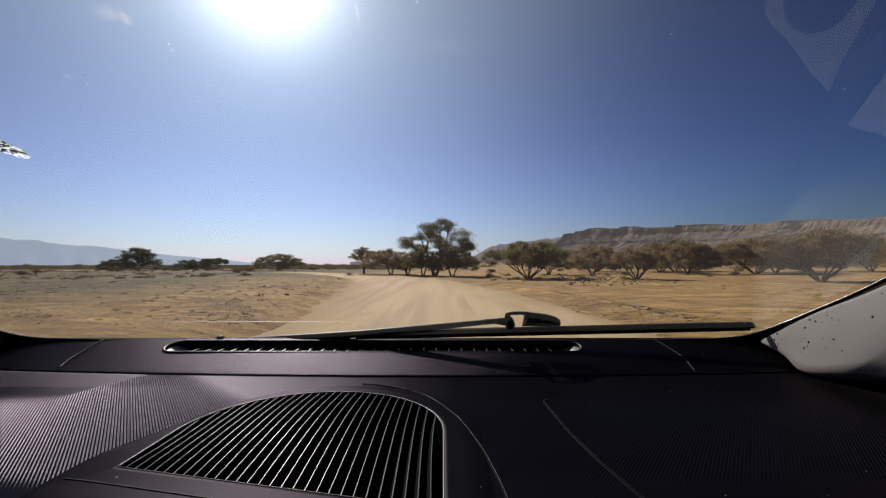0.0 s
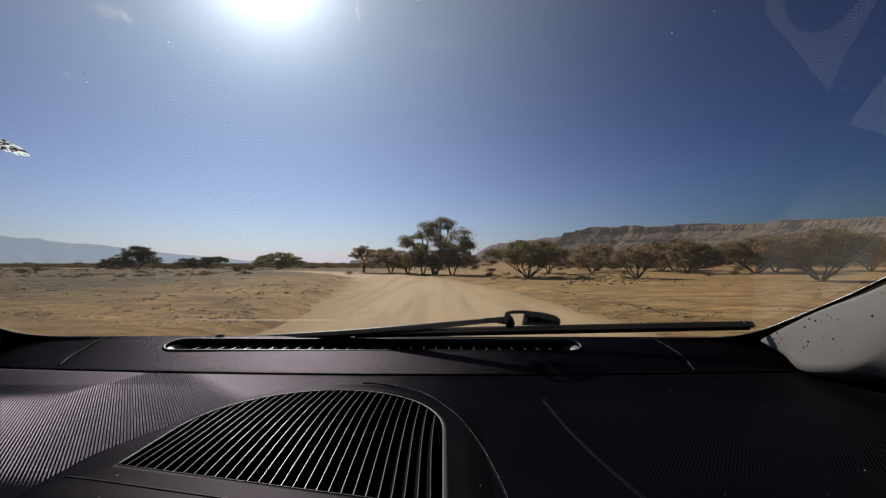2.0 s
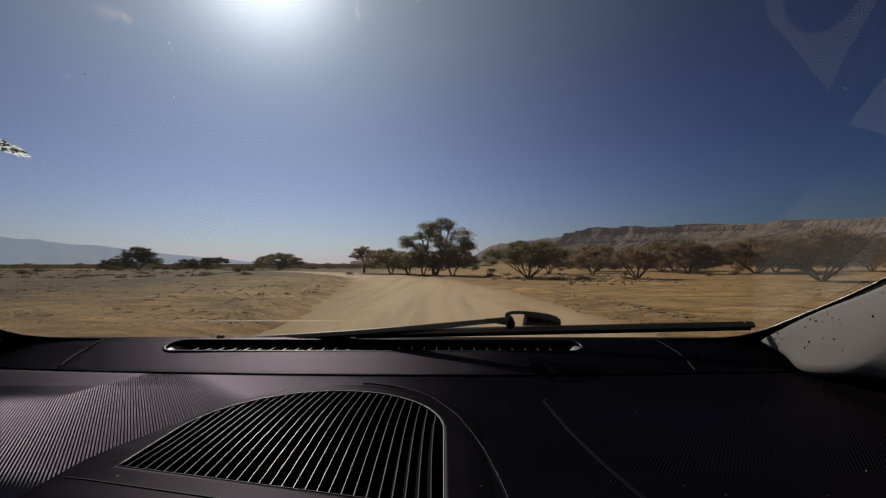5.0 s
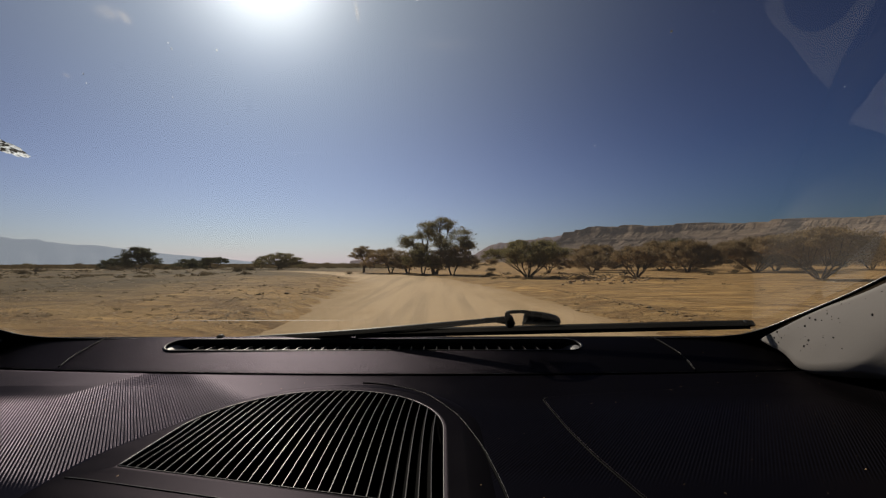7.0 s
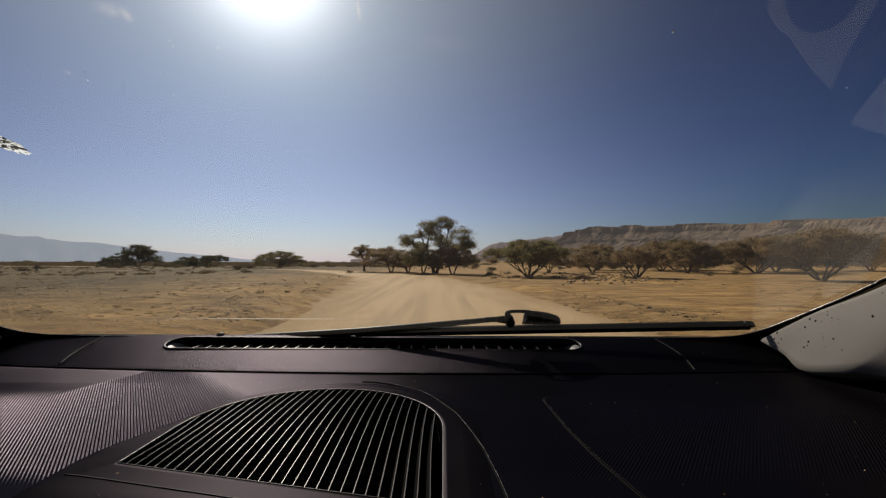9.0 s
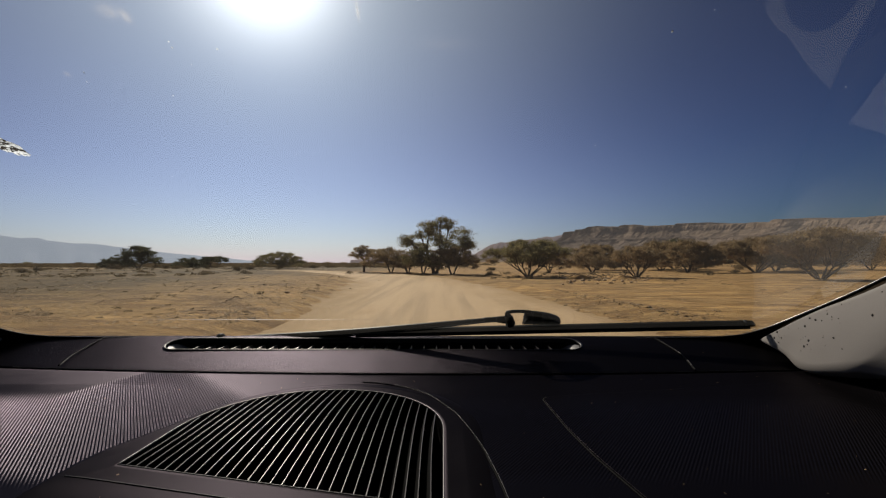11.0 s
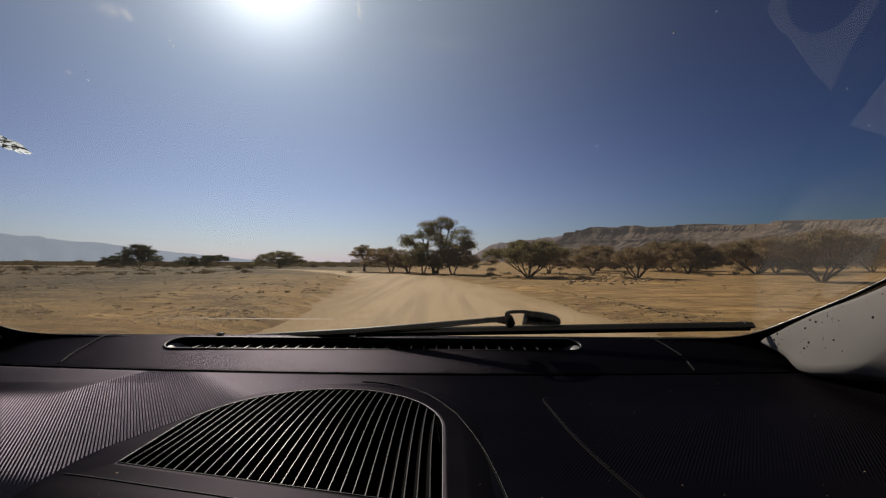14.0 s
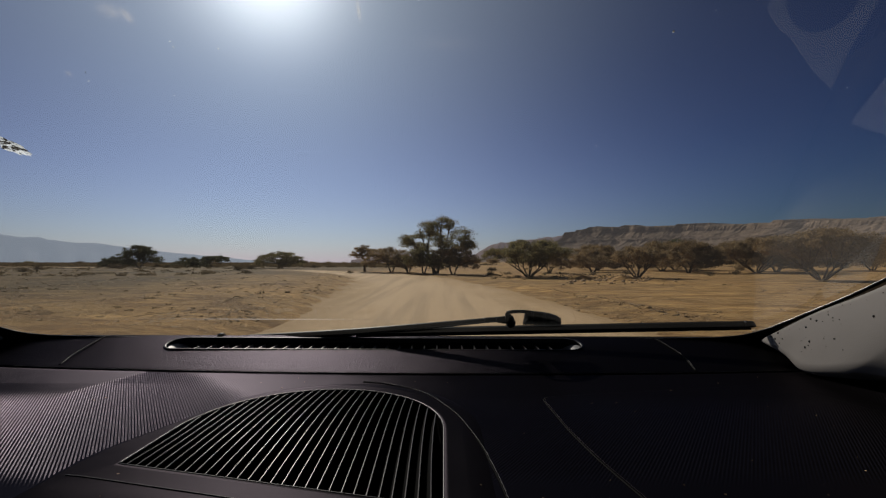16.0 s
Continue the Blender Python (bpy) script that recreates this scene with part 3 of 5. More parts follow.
def build_range(name, line, depth, mat, rough, label, seed):
    """A far range of hills, from its crest line (x, y, height)."""
    crest = smooth_line(line, 160)
    rows = []
    for i, p in enumerate(crest):
        out = Vector((-p.x, -p.y, 0)).normalized()
        row = []
        for f, h in ((1.0, -.02), (.7, .18), (.45, .42), (.25, .68), (.1, .90), (0, 1.0), (-.5, .9), (-1.2, -.02)):
            j = rough * p.z * noise.noise((i * .09, f * 2, seed)) + .5 * rough * p.z * noise.noise((i * .33, f * 4, seed))
            at = Vector((p.x, p.y, 0)) + out * depth * f * (1 + .4 * noise.noise((i * .15, 4, seed)))
            row.append((at.x, at.y, p.z * h + (j if h > 0 else -40)))
        rows.append(row)
    verts = [v for r in rows for v in r]
    faces = [(j * 8 + i, j * 8 + i + 1, j * 8 + i + 9, j * 8 + i + 8) for j in range(len(rows) - 1) for i in range(7)]
    ob = finish(name, mesh_of(name, verts, faces), mat)
    tagged(ob, label, "mountains", kind="structure")


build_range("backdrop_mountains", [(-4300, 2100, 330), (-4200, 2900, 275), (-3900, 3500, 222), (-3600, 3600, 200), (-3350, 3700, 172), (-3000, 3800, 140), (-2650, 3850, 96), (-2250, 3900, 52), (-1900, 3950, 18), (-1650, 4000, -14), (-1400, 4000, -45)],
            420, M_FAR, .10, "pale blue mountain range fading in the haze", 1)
build_range("backdrop_ridge", [(180, 3300, 15), (350, 3200, 118), (440, 3100, 128), (570, 3050, 148), (800, 2900, 172), (900, 2700, 180), (1000, 2600, 180), (1200, 2500, 180)],
            300, M_RIDGE, .10, "hazy brown ridge beyond the table mountain", 2)
build_range("backdrop_hills", [(-900, 4300, 5), (-700, 4300, 24), (-560, 4250, 42), (-300, 4200, 30), (0, 4200, 50), (200, 4200, 62), (400, 4200, 40), (600, 4200, 60)],
            300, M_RIDGE, .12, "low hazy hills on the horizon", 3)


# ---- trees and scrub ----
def leaf_cloud(centres, sizes, count, leaf, rnd, flat=.45):
    """Many small leaves, as thin folded quads, in clumps round the centres."""
    verts, faces = [], []
    for c, s in zip(centres, sizes):
        n = int(count * (s / .8) ** 1.6)
        off = rnd.normal(0, .48, (n, 3)) * s
        off[:, 2] *= flat
        ax = rnd.normal(0, 1, (n, 3))
        ax /= np.linalg.norm(ax, axis=1)[:, None]
        bx = np.cross(ax, rnd.normal(0, 1, (n, 3)))
        bx /= np.linalg.norm(bx, axis=1)[:, None] + 1e-9
        ls = leaf * rnd.uniform(.6, 1.5, n)[:, None]
        p = off + np.array(c)
        quad = np.stack([p - ax * ls, p + bx * ls * .45, p + ax * ls, p - bx * ls * .45], 1)
        base = len(verts)
        verts.extend(map(tuple, quad.reshape(-1, 3)))
        faces.extend((base + 4 * k, base + 4 * k + 1, base + 4 * k + 2, base + 4 * k + 3) for k in range(n))
    return verts, faces


LOBES = [(-.10, .02, .88, .17), (.17, -.10, .86, .16), (-.36, .05, .62, .15), (.34, .08, .66, .15), (.05, .12, .66, .20), (-.20, -.14, .70, .15), (.28, .16, .50, .18), (-.26, .20, .46, .17), (.02, -.1, .48, .20), (.42, 0, .52, .10)]


def crown_centres(width, height, seed, n, airy, under, top, lean, rnd):
    """Where the leaf clumps of a crown sit, from the tree's foot."""
    R = width / 2
    centres = []
    lobes = [(u * (1 + .2 * math.sin(seed + k)), v, w * (1 + .06 * math.sin(2 * seed + 3 * k)), r * (1 + .2 * math.sin(5 * k + seed))) for k, (u, v, w, r) in enumerate(LOBES)]
    while len(centres) < n:
        a, r = rnd.uniform(0, 2 * math.pi), math.sqrt(rnd.uniform(0, 1))
        lump = 1 + .13 * math.sin(3 * a + seed) + .10 * math.sin(5 * a + 2 * seed)
        t = rnd.uniform(0, 1) ** .5
        if top == "tall":      # separate rounded masses at the ends of the limbs
            u, v, w, q = lobes[rnd.randint(len(lobes))]
            d = rnd.normal(0, 1, 3)
            d *= rnd.uniform(.45, 1) ** .6 / np.linalg.norm(d)
            px, py, z = (u + d[0] * q) * width, (v + d[1] * q) * width, w * height + d[2] * q * width * .62
            z = min(z, height * 1.01)
        else:
            if top == "dome":
                roof, floor_ = under + (1 - under) * math.sqrt(max(0, 1 - (r * .98) ** 2.4)), under * (1 - .6 * r)
            elif top == "umbrella":
                roof, floor_ = 1 - .30 * r ** 2.2, .66 - .16 * r
            else:      # funnel
                roof, floor_ = .56 + .44 * math.sqrt(max(0, 1 - (r * .97) ** 2.4)), .20 + .28 * r ** .8
            z = (floor_ + (roof - floor_) * t) * height * rnd.uniform(.96, 1.03)
            px, py = r * R * lump * math.cos(a) + lean * z, r * R * lump * math.sin(a)
        if airy and noise.noise((px * 1.1 + seed, py * 1.1, z * 1.3)) < -.45 + airy * .55:
            continue
        centres.append((px, py, z))
    return np.array(centres)


def acacia(x, y, width, height, seed, leaves, label, stems=3, airy=0.0, under=.30, top="dome", lean=0.0, leaf=.13, group="acacias on the plain"):
    """An acacia: stems that fork from the ground into spreading limbs, branches and twigs, under a crown of small leaf clumps.
    airy: share of gaps; under: the height of the crown's underside, as a share of the tree's."""
    rnd = np.random.RandomState(seed)
    g = land(x, y)
    tree = thing("acacia_tree", (x, y, g - .05), label, "tree", group)
    R = width / 2
    foot = np.array((x, y, g))
    n = int((60 + 90 * (1 - airy)) * max(.6, min(1.6, width * height / 20)))
    tips = crown_centres(width, height, seed, n, airy, under, top, lean, rnd)
    unit = .055 * width + .10 * height ** .5
    sizes = rnd.uniform(.7, 1.2, n) * unit
    sparse = .40 if top == "tall" else 1 - .5 * airy
    verts, faces = leaf_cloud([tuple(p) for p in tips + foot], sizes, int(62 * sparse * (.8 / unit) ** 1.6 * (unit / leaf / 4.2) ** 2), leaf, rnd)
    # limbs: each serves the clumps round it
    limbs = min(n, stems * (5 if top == "funnel" else 4) + 3)
    nodes = tips[rnd.permutation(n)[:limbs]].copy()
    for _ in range(4):
        mine = np.argmin(np.linalg.norm(tips[:, None] - nodes[None], axis=2), axis=1)
        for k in range(limbs):
            if np.any(mine == k):
                nodes[k] = tips[mine == k].mean(0)
    forks = []
    r0 = .040 * height / math.sqrt(stems) + .02
    for k in range(stems):
        a = 2 * math.pi * k / stems + rnd.uniform(-.5, .5)
        reach, lift = (.20 if stems > 1 else .03) * R, under * .85 + .05
        if top == "funnel":
            reach, lift = .34 * R, .24
        base = Vector((x + .10 * math.cos(a) * (stems > 1), y + .10 * math.sin(a) * (stems > 1), g - .08))
        fork = Vector((x + reach * math.cos(a) + lean * height * .3, y + reach * math.sin(a), g + height * lift))
        bend = base.lerp(fork, .5) + Vector((rnd.uniform(-.08, .08), rnd.uniform(-.08, .08), .03)) * height * .3
        bm = bmesh.new()
        tube(bm, [base, base.lerp(bend, .3), bend, fork], [r0 * 1.4, r0 * 1.05, r0 * .92, r0 * .8], 7)
        part("stem" if stems > 1 else "trunk", bm, M_BARK, tree)
        forks.append(fork)
    bm = bmesh.new()
    for k in range(limbs):
        node = Vector(foot + nodes[k])
        fork = min(forks, key=lambda f: (f - node).length)
        knee = fork.lerp(node, .78)
        b1 = fork.lerp(knee, .5) + Vector((rnd.uniform(-.1, .1), rnd.uniform(-.1, .1), rnd.uniform(-.04, .10))) * height * .5
        tube(bm, [fork, b1, knee], [r0 * .55, r0 * .40, r0 * .26], 5)
        for p in tips[mine == k]:
            tip = Vector(foot + p)
            b2 = knee.lerp(tip, .55) + Vector((rnd.uniform(-.1, .1), rnd.uniform(-.1, .1), rnd.uniform(0, .12))) * unit
            tube(bm, [knee, b2, tip], [r0 * .20, r0 * .13, r0 * .05], 4)
            for _ in range(2):
                w = tip + Vector((rnd.uniform(-.8, .8), rnd.uniform(-.8, .8), rnd.uniform(-.1, .5))) * unit
                tube(bm, [b2, w], [r0 * .08, .006], 3)
    part("branches", bm, M_BARK, tree)
    finish("crown", mesh_of("crown", verts, faces), leaves, tree, smooth=False)
    return tree


TREES = [
    # x, y, width, height, seed, leaves, stems, airy, under, top, lean, label
    (-55.0, 80, 6.2, 4.1, 11, M_LEAF_DARK, 2, .32, .14, "dome", 0, "broad dark green acacia with a ragged domed crown"),
    (-59.4, 80, 5.0, 1.9, 12, M_LEAF_DARK, 3, 0, .06, "dome", 0, "low dark acacia thicket beside a larger tree"),
    (-46.0, 80, 5.4, 1.9, 13, M_LEAF_DARK, 3, 0, .10, "dome", 0, "low rounded dark acacia on the plain"),
    (-41.4, 80, 4.8, 2.1, 14, M_LEAF_DARK, 2, 0, .30, "funnel", 0, "small flat-topped dark acacia"),
    (-27.9, 76, 7.8, 2.7, 15, M_LEAF, 3, .40, .24, "dome", 0, "umbrella acacia with a thin flat crown"),
    (-8.9, 50, 2.9, 3.0, 16, M_LEAF_DRY, 1, .30, .45, "umbrella", 0, "small sparse acacia with a bare trunk"),
    (-5.6, 47.5, 5.0, 2.6, 17, M_LEAF_DRY, 3, .08, .28, "dome", -.12, "leaning brownish acacia with low spreading limbs"),
    (-3.6, 45.5, 3.4, 2.1, 27, M_LEAF_DRY, 3, .10, .28, "dome", -.15, "low brownish acacia under a tall tree"),
    (-.8, 44, 6.3, 5.5, 18, M_LEAF, 2, .42, .26, "tall", 0, "tall acacia with an open many-lobed crown"),
    (.9, 41.5, 4.4, 2.5, 28, M_LEAF_DRY, 2, .0, .36, "dome", .05, "low olive acacia beneath the tall tree"),
    (-1.9, 42.0, 3.6, 2.3, 30, M_LEAF, 3, .0, .30, "dome", -.05, "low dense olive acacia beneath the tall tree"),
    (7.0, 36.5, 6.3, 2.9, 19, M_LEAF, 7, 0, .12, "funnel", 0, "dense acacia bush fanning out from its foot"),
    (11.2, 47, 4.6, 2.5, 20, M_LEAF_DRY, 3, .05, .2, "dome", 0, "brownish acacia bush behind another"),
    (15.5, 35.5, 3.8, 2.4, 21, M_LEAF_DRY, 6, .03, .3, "funnel", 0, "dark fan-shaped acacia bush with bare stems"),
    (17.5, 52, 5.0, 2.7, 29, M_LEAF_DRY, 4, .05, .2, "dome", 0, "dusty brown acacia bush in a row of others"),
    (27.6, 50, 6.2, 3.6, 22, M_LEAF_DRY, 3, .05, .2, "dome", 0, "brown acacia on the open plain"),
    (36.0, 51, 8.2, 3.8, 24, M_LEAF_DRY, 7, .03, .3, "funnel", 0, "wide acacia bush with many crooked stems"),
    (26.4, 31, 6.4, 3.5, 25, M_LEAF_DRY, 8, .0, .3, "funnel", 0, "wide dense acacia bush fanning from its foot"),
    (21.5, 62, 7.0, 3.5, 31, M_LEAF_DRY, 3, .05, .12, "dome", 0, "dense dusty acacia in a row of others"),
    (29.0, 59, 7.0, 3.9, 32, M_LEAF_DRY, 3, .05, .12, "dome", 0, "dense dusty acacia in a row of others"),
    (34.5, 66, 8.0, 4.4, 33, M_LEAF_DARK, 2, .05, .12, "dome", 0, "dark acacia in a row of dusty ones"),
    (42.0, 56, 8.0, 4.4, 34, M_LEAF_DRY, 3, .05, .12, "dome", 0, "dense dusty acacia in a row of others"),
    (51, 62, 8.0, 4.0, 23, M_LEAF_DRY, 3, .1, .2, "dome", 0, "dusty brown acacia among others"),
    (60, 62, 9, 4.4, 26, M_LEAF_DRY, 3, .1, .2, "dome", 0, "tall dusty acacia thicket"),
    # those that the drive has already passed
    (-6.5, -147, 22, 8.0, 41, M_LEAF_DARK, 4, .08, .16, "dome", 0, "huge dark green acacia with a crown down to the ground"),
    (-2, -120, 10, 5.2, 42, M_LEAF_DARK, 2, .1, .22, "dome", 0, "dark green acacia with a rounded crown"),
    (26.5, -161, 6.0, 4.0, 43, M_LEAF_DRY, 2, .42, .38, "dome", 0, "sparse brown acacia with a forked pale trunk"),
    (16, -113, 14, 7.4, 44, M_LEAF_DARK, 1, .16, .24, "dome", 0, "broad dark acacia on a single stout trunk"),
    (11.5, -100, 7, 4.2, 45, M_LEAF_DARK, 2, .1, .2, "dome", 0, "small dark acacia beside a broad one"),
    (34, -108, 12, 5.6, 46, M_LEAF_DARK, 2, .1, .3, "dome", 0, "flat-crowned dark acacia on the plain"),
    (44, -190, 6, 4.4, 47, M_LEAF_DARK, 5, 0, .2, "funnel", 0, "green fan-shaped acacia bush on open sand"),
    (20, -48, 13, 4.6, 48, M_LEAF_DRY, 7, 0, .25, "funnel", 0, "wide dense brown acacia bush with crooked stems"),
    (31, -22, 9, 4.0, 49, M_LEAF_DRY, 6, .05, .3, "funnel", 0, "brown acacia bush among others"),
    (7.4, -4.5, 2.4, 2.3, 50, M_SCRUB, 6, .05, .15, "funnel", 0, "twiggy brown acacia shrub beside the track"),
]
for tx, ty, tw, th, seed, leaves, stems, airy, under, top, lean, label in TREES:
    acacia(tx, ty, tw, th, seed, leaves, label, stems, airy, under, top, lean, .065 if 20 < ty < 60 else .10)


def far_bush(x, y, width, height, seed, leaves):
    rnd = np.random.RandomState(seed)
    g = land(x, y)
    bush = thing("bush", (x, y, g), "small dark desert bush far out on the plain", "bush", "far bushes")
    n = int(10 + 5 * width)
    centres = [(x + rnd.normal(0, .24) * width, y + rnd.normal(0, .24) * width, g + height * (.18 + .62 * rnd.uniform(0, 1) ** .8)) for _ in range(n)]
    verts, faces = leaf_cloud(centres, [height * .45] * n, 40, .17, rnd, .6)
    finish("crown", mesh_of("crown", verts, faces), leaves, bush, smooth=False)
    bm = bmesh.new()
    for k in range(3):
        a = rnd.uniform(0, 6.28)
        tube(bm, [(x, y, g - .1), (x + .2 * width * math.cos(a), y + .2 * width * math.sin(a), g + .6 * height)], [.08, .03], 5)
    part("stem", bm, M_BARK, bush)


rnd = random.Random(77)
for k in range(64):
    d = rnd.uniform(110, 330)
    u = rnd.uniform(-.05, 1.05) if k < 50 else rnd.uniform(-1.0, -.15)
    big = rnd.uniform(.6, 1.0)
    far_bush(u * d, d, (2.5 + 4 * big) if u > -.1 else 4.0 * big + 1, (1.6 + 1.8 * big) if u > -.1 else 1.6 * big, 300 + k, rnd.choice([M_LEAF_DRY, M_LEAF, M_SCRUB_DARK, M_LEAF_DRY]))


def tuft(x, y, size, seed, leaves, label, category="shrub", group="shrubs"):
    """A dry shrub of thin upright twigs with a few leaves."""
    rnd = np.random.RandomState(seed)
    g = land(x, y)
    ob = thing("shrub", (x, y, g), label, category, group)
    bm = bmesh.new()
    for k in range(9):
        a = rnd.uniform(0, 6.28)
        tip = Vector((x + .5 * size * math.cos(a), y + .5 * size * math.sin(a), g + size * rnd.uniform(.35, .7)))
        tube(bm, [(x, y, g - .03), Vector((x, y, g)).lerp(tip, .5) + Vector((0, 0, .05 * size)), tip], [.022 * size, .015 * size, .006 * size], 4)
    part("stems", bm, M_BARK, ob)
    c = []
    while len(c) < 26:
        px, py = rnd.normal(0, .34), rnd.normal(0, .34)
        if px * px + py * py < 1:
            c.append((x + px * size, y + py * size, g + size * (.05 + .5 * rnd.uniform(0, 1) * (1 - px * px - py * py))))
    v2, f2 = leaf_cloud(c, [size * .34] * 26, 160, .035 * size + .02, rnd, .6)
    finish("leaves", mesh_of("leaves", v2, f2), leaves, ob, smooth=False)


for k, (sx, sy, ss) in enumerate([(-20, 43, .8), (-15.2, 34, .55), (-27, 62, 1.0), (-33, 55, .8), (-46, 62, 1.1), (-9.5, 45, .5), (-50, 80, 1.2), (-24, 82, 1.0),
                                  (4.2, 40, .6), (13.8, 41, .5), (6.0, 55, .8), (18.5, 45, .6), (29, 44, .7), (-38, 40, .7), (-44, 48, .8), (24, 40, .5)]):
    tuft(sx, sy, ss, 500 + k, M_SCRUB_DARK if k % 3 else M_SCRUB, "small dry brown shrub on the sand")


def scatter_stuff(name, label, category, count, near, far, spread, make, mat, seed, keep=lambda x, y: True):
    rnd = random.Random(seed)
    verts, faces = [], []
    for k in range(count):
        d = near * (far / near) ** rnd.random()
        x = rnd.uniform(-spread, spread) * d
        if np.min(np.hypot(ROAD_XY[:, 0] - x, ROAD_XY[:, 1] - d)) < 3.3 + rnd.random() or not keep(x, d):
            continue
        make(verts, faces, x, d, land(x, d), rnd)
    ob = finish(name, mesh_of(name, verts, faces), mat, smooth=False)
    tagged(ob, label, category, kind="stuff")


def pebble(verts, faces, x, y, z, rnd, size=None):
    s = size or rnd.choice((.012, .016, .02, .025, .035, .055)) * rnd.uniform(.7, 1.4)
    i = len(verts)
    for p in ((1, 0, 0), (0, 1, 0), (-1, 0, 0), (0, -1, 0), (.5, .3, .42), (-.5, -.3, .38)):
        verts.append((x + s * (p[0] + rnd.uniform(-.3, .3)), y + s * (p[1] + rnd.uniform(-.3, .3)), z - .15 * s + s * p[2] * rnd.uniform(.4, 1)))
    faces.extend([(i + 0, i + 1, i + 4), (i + 1, i + 2, i + 5), (i + 1, i + 5, i + 4), (i + 2, i + 3, i + 5), (i + 3, i + 0, i + 4), (i + 3, i + 4, i + 5)])


def dry_grass(verts, faces, x, y, z, rnd):
    s = rnd.uniform(.03, .08) * (1.7 if rnd.random() < .12 else 1) * (1 + y / 120)
    for k in range(34):
        a = rnd.uniform(0, 6.28)
        w = .004 + .03 * s
        i = len(verts)
        q, u = 1.3 * s * rnd.random() ** .7, rnd.uniform(0, 6.28)
        bx, by = x + q * math.cos(u), y + q * math.sin(u)
        verts += [(bx - w * math.sin(a), by + w * math.cos(a), z - .01), (bx + w * math.sin(a), by - w * math.cos(a), z - .01),
                  (bx + .6 * s * math.cos(a), by + .6 * s * math.sin(a), z + s * rnd.uniform(.25, .7))]
        faces.append((i, i + 1, i + 2))


scatter_stuff("gravel", "scattered pale stones and gravel on the sand", "stones", 14000, 7, 75, 1.2, pebble, M_STONE, 5)
scatter_stuff("verge_gravel", "loose stones along the banks of the track", "stones", 12000, 8, 48, .75, pebble, M_STONE, 15,
              lambda x, y: 3.4 < np.min(np.hypot(ROAD_XY[:, 0] - x, ROAD_XY[:, 1] - y)) < 6.2 and noise.noise((x * .6, y * .3, 3)) > -.15)
scatter_stuff("dry_grass", "sparse dry tufts of brown grass", "grass", 1100, 9, 160, 1.15, dry_grass, M_SCRUB, 6,
              lambda x, y: noise.noise((x * .07, y * .07, 8)) > -.05)


def scrub_clump(verts, faces, x, y, z, rnd):
    s = rnd.uniform(.5, 1.4)
    for k in range(22):
        a, r = rnd.uniform(0, 6.28), s * rnd.random()
        w = .16 * s
        i = len(verts)
        bx, by, bz = x + r * math.cos(a), y + r * math.sin(a), z + rnd.uniform(0, .55) * s * (1 - .5 * r / s)
        verts += [(bx - w, by, bz), (bx + w * .6, by + w, bz - .04), (bx + rnd.uniform(-w, w), by, bz + w * rnd.uniform(.6, 1.4))]
        faces.append((i, i + 1, i + 2))


scatter_stuff("far_scrub", "dark low scrub far out on the plain", "scrub", 8000, 85, 620, 1.15, scrub_clump, M_SCRUB_DARK, 9,
              lambda x, y: x < -.05 * y or noise.noise((x * .02, y * .02, 1)) > .25)


def low_scrub(verts, faces, x, y, z, rnd):
    i = len(verts)
    scrub_clump(verts, faces, x, y, z, rnd)
    k = rnd.uniform(.16, .42)
    for j in range(i, len(verts)):
        p = verts[j]
        verts[j] = (x + (p[0] - x) * k, y + (p[1] - y) * k, z + (p[2] - z) * k * .8)


scatter_stuff("low_scrub", "low brown scrub dotted over the sand", "scrub", 2600, 30, 220, 1.15, low_scrub, M_SCRUB_DARK, 19,
              lambda x, y: noise.noise((x * .05, y * .03, 4)) > (-.2 if x < -.45 * y else .02 if x < 0 else .3))


def earth_clod(verts, faces, x, y, z, rnd):
    pebble(verts, faces, x, y, z, rnd, rnd.choice((.03, .04, .05, .06, .09)) * rnd.uniform(.7, 1.3))


scatter_stuff("earth_clods", "rough brown clods of earth strewn over the plain", "clods", 9000, 8, 60, 1.2, earth_clod, M_CLOD, 23,
              lambda x, y: noise.noise((x * .16, y * .22, 5)) > .05)


def rock(x, y, size, seed, squash=.6):
    bm = bmesh.new()
    bmesh.ops.create_icosphere(bm, subdivisions=2, radius=size)
    for v in bm.verts:
        v.co *= 1 + .35 * noise.noise(v.co * (1.6 / size) + Vector((seed, 0, 0)))
        v.co.z *= squash
    g = land(x, y)
    bmesh.ops.translate(bm, verts=bm.verts, vec=(x, y, g + size * squash * .35))
    ob = part("rock", bm, M_STONE, None, smooth=False)
    tagged(ob, "weathered pale rock lying on the sand", "rock", "rocks beside the track")


def earth_heap(x, y, wide, deep, tall, seed):
    """A low rough heap of pushed-up earth and stones."""
    n = 26
    verts = []
    for j in range(n):
        for i in range(n):
            u, v = 2 * i / (n - 1) - 1, 2 * j / (n - 1) - 1
            r = math.hypot(u, v)
            px, py = x + u * wide / 2, y + v * deep / 2
            h = tall * max(0, 1 - r ** 1.6) * (1 + .7 * noise.noise((px * 1.1, py * 1.1, seed)) + .4 * noise.noise((px * 3.1, py * 3.1, seed)))
            verts.append((px, py, land(px, py) - .06 + h))
    faces = [(j * n + i, j * n + i + 1, j * n + i + n + 1, j * n + i + n) for j in range(n - 1) for i in range(n - 1)]
    ob = finish("earth_heap", mesh_of("earth_heap", verts, faces), M_SAND, smooth=False)
    tagged(ob, "low heap of pushed-up earth and stones", "earth heap", "earth heaps beside the track")


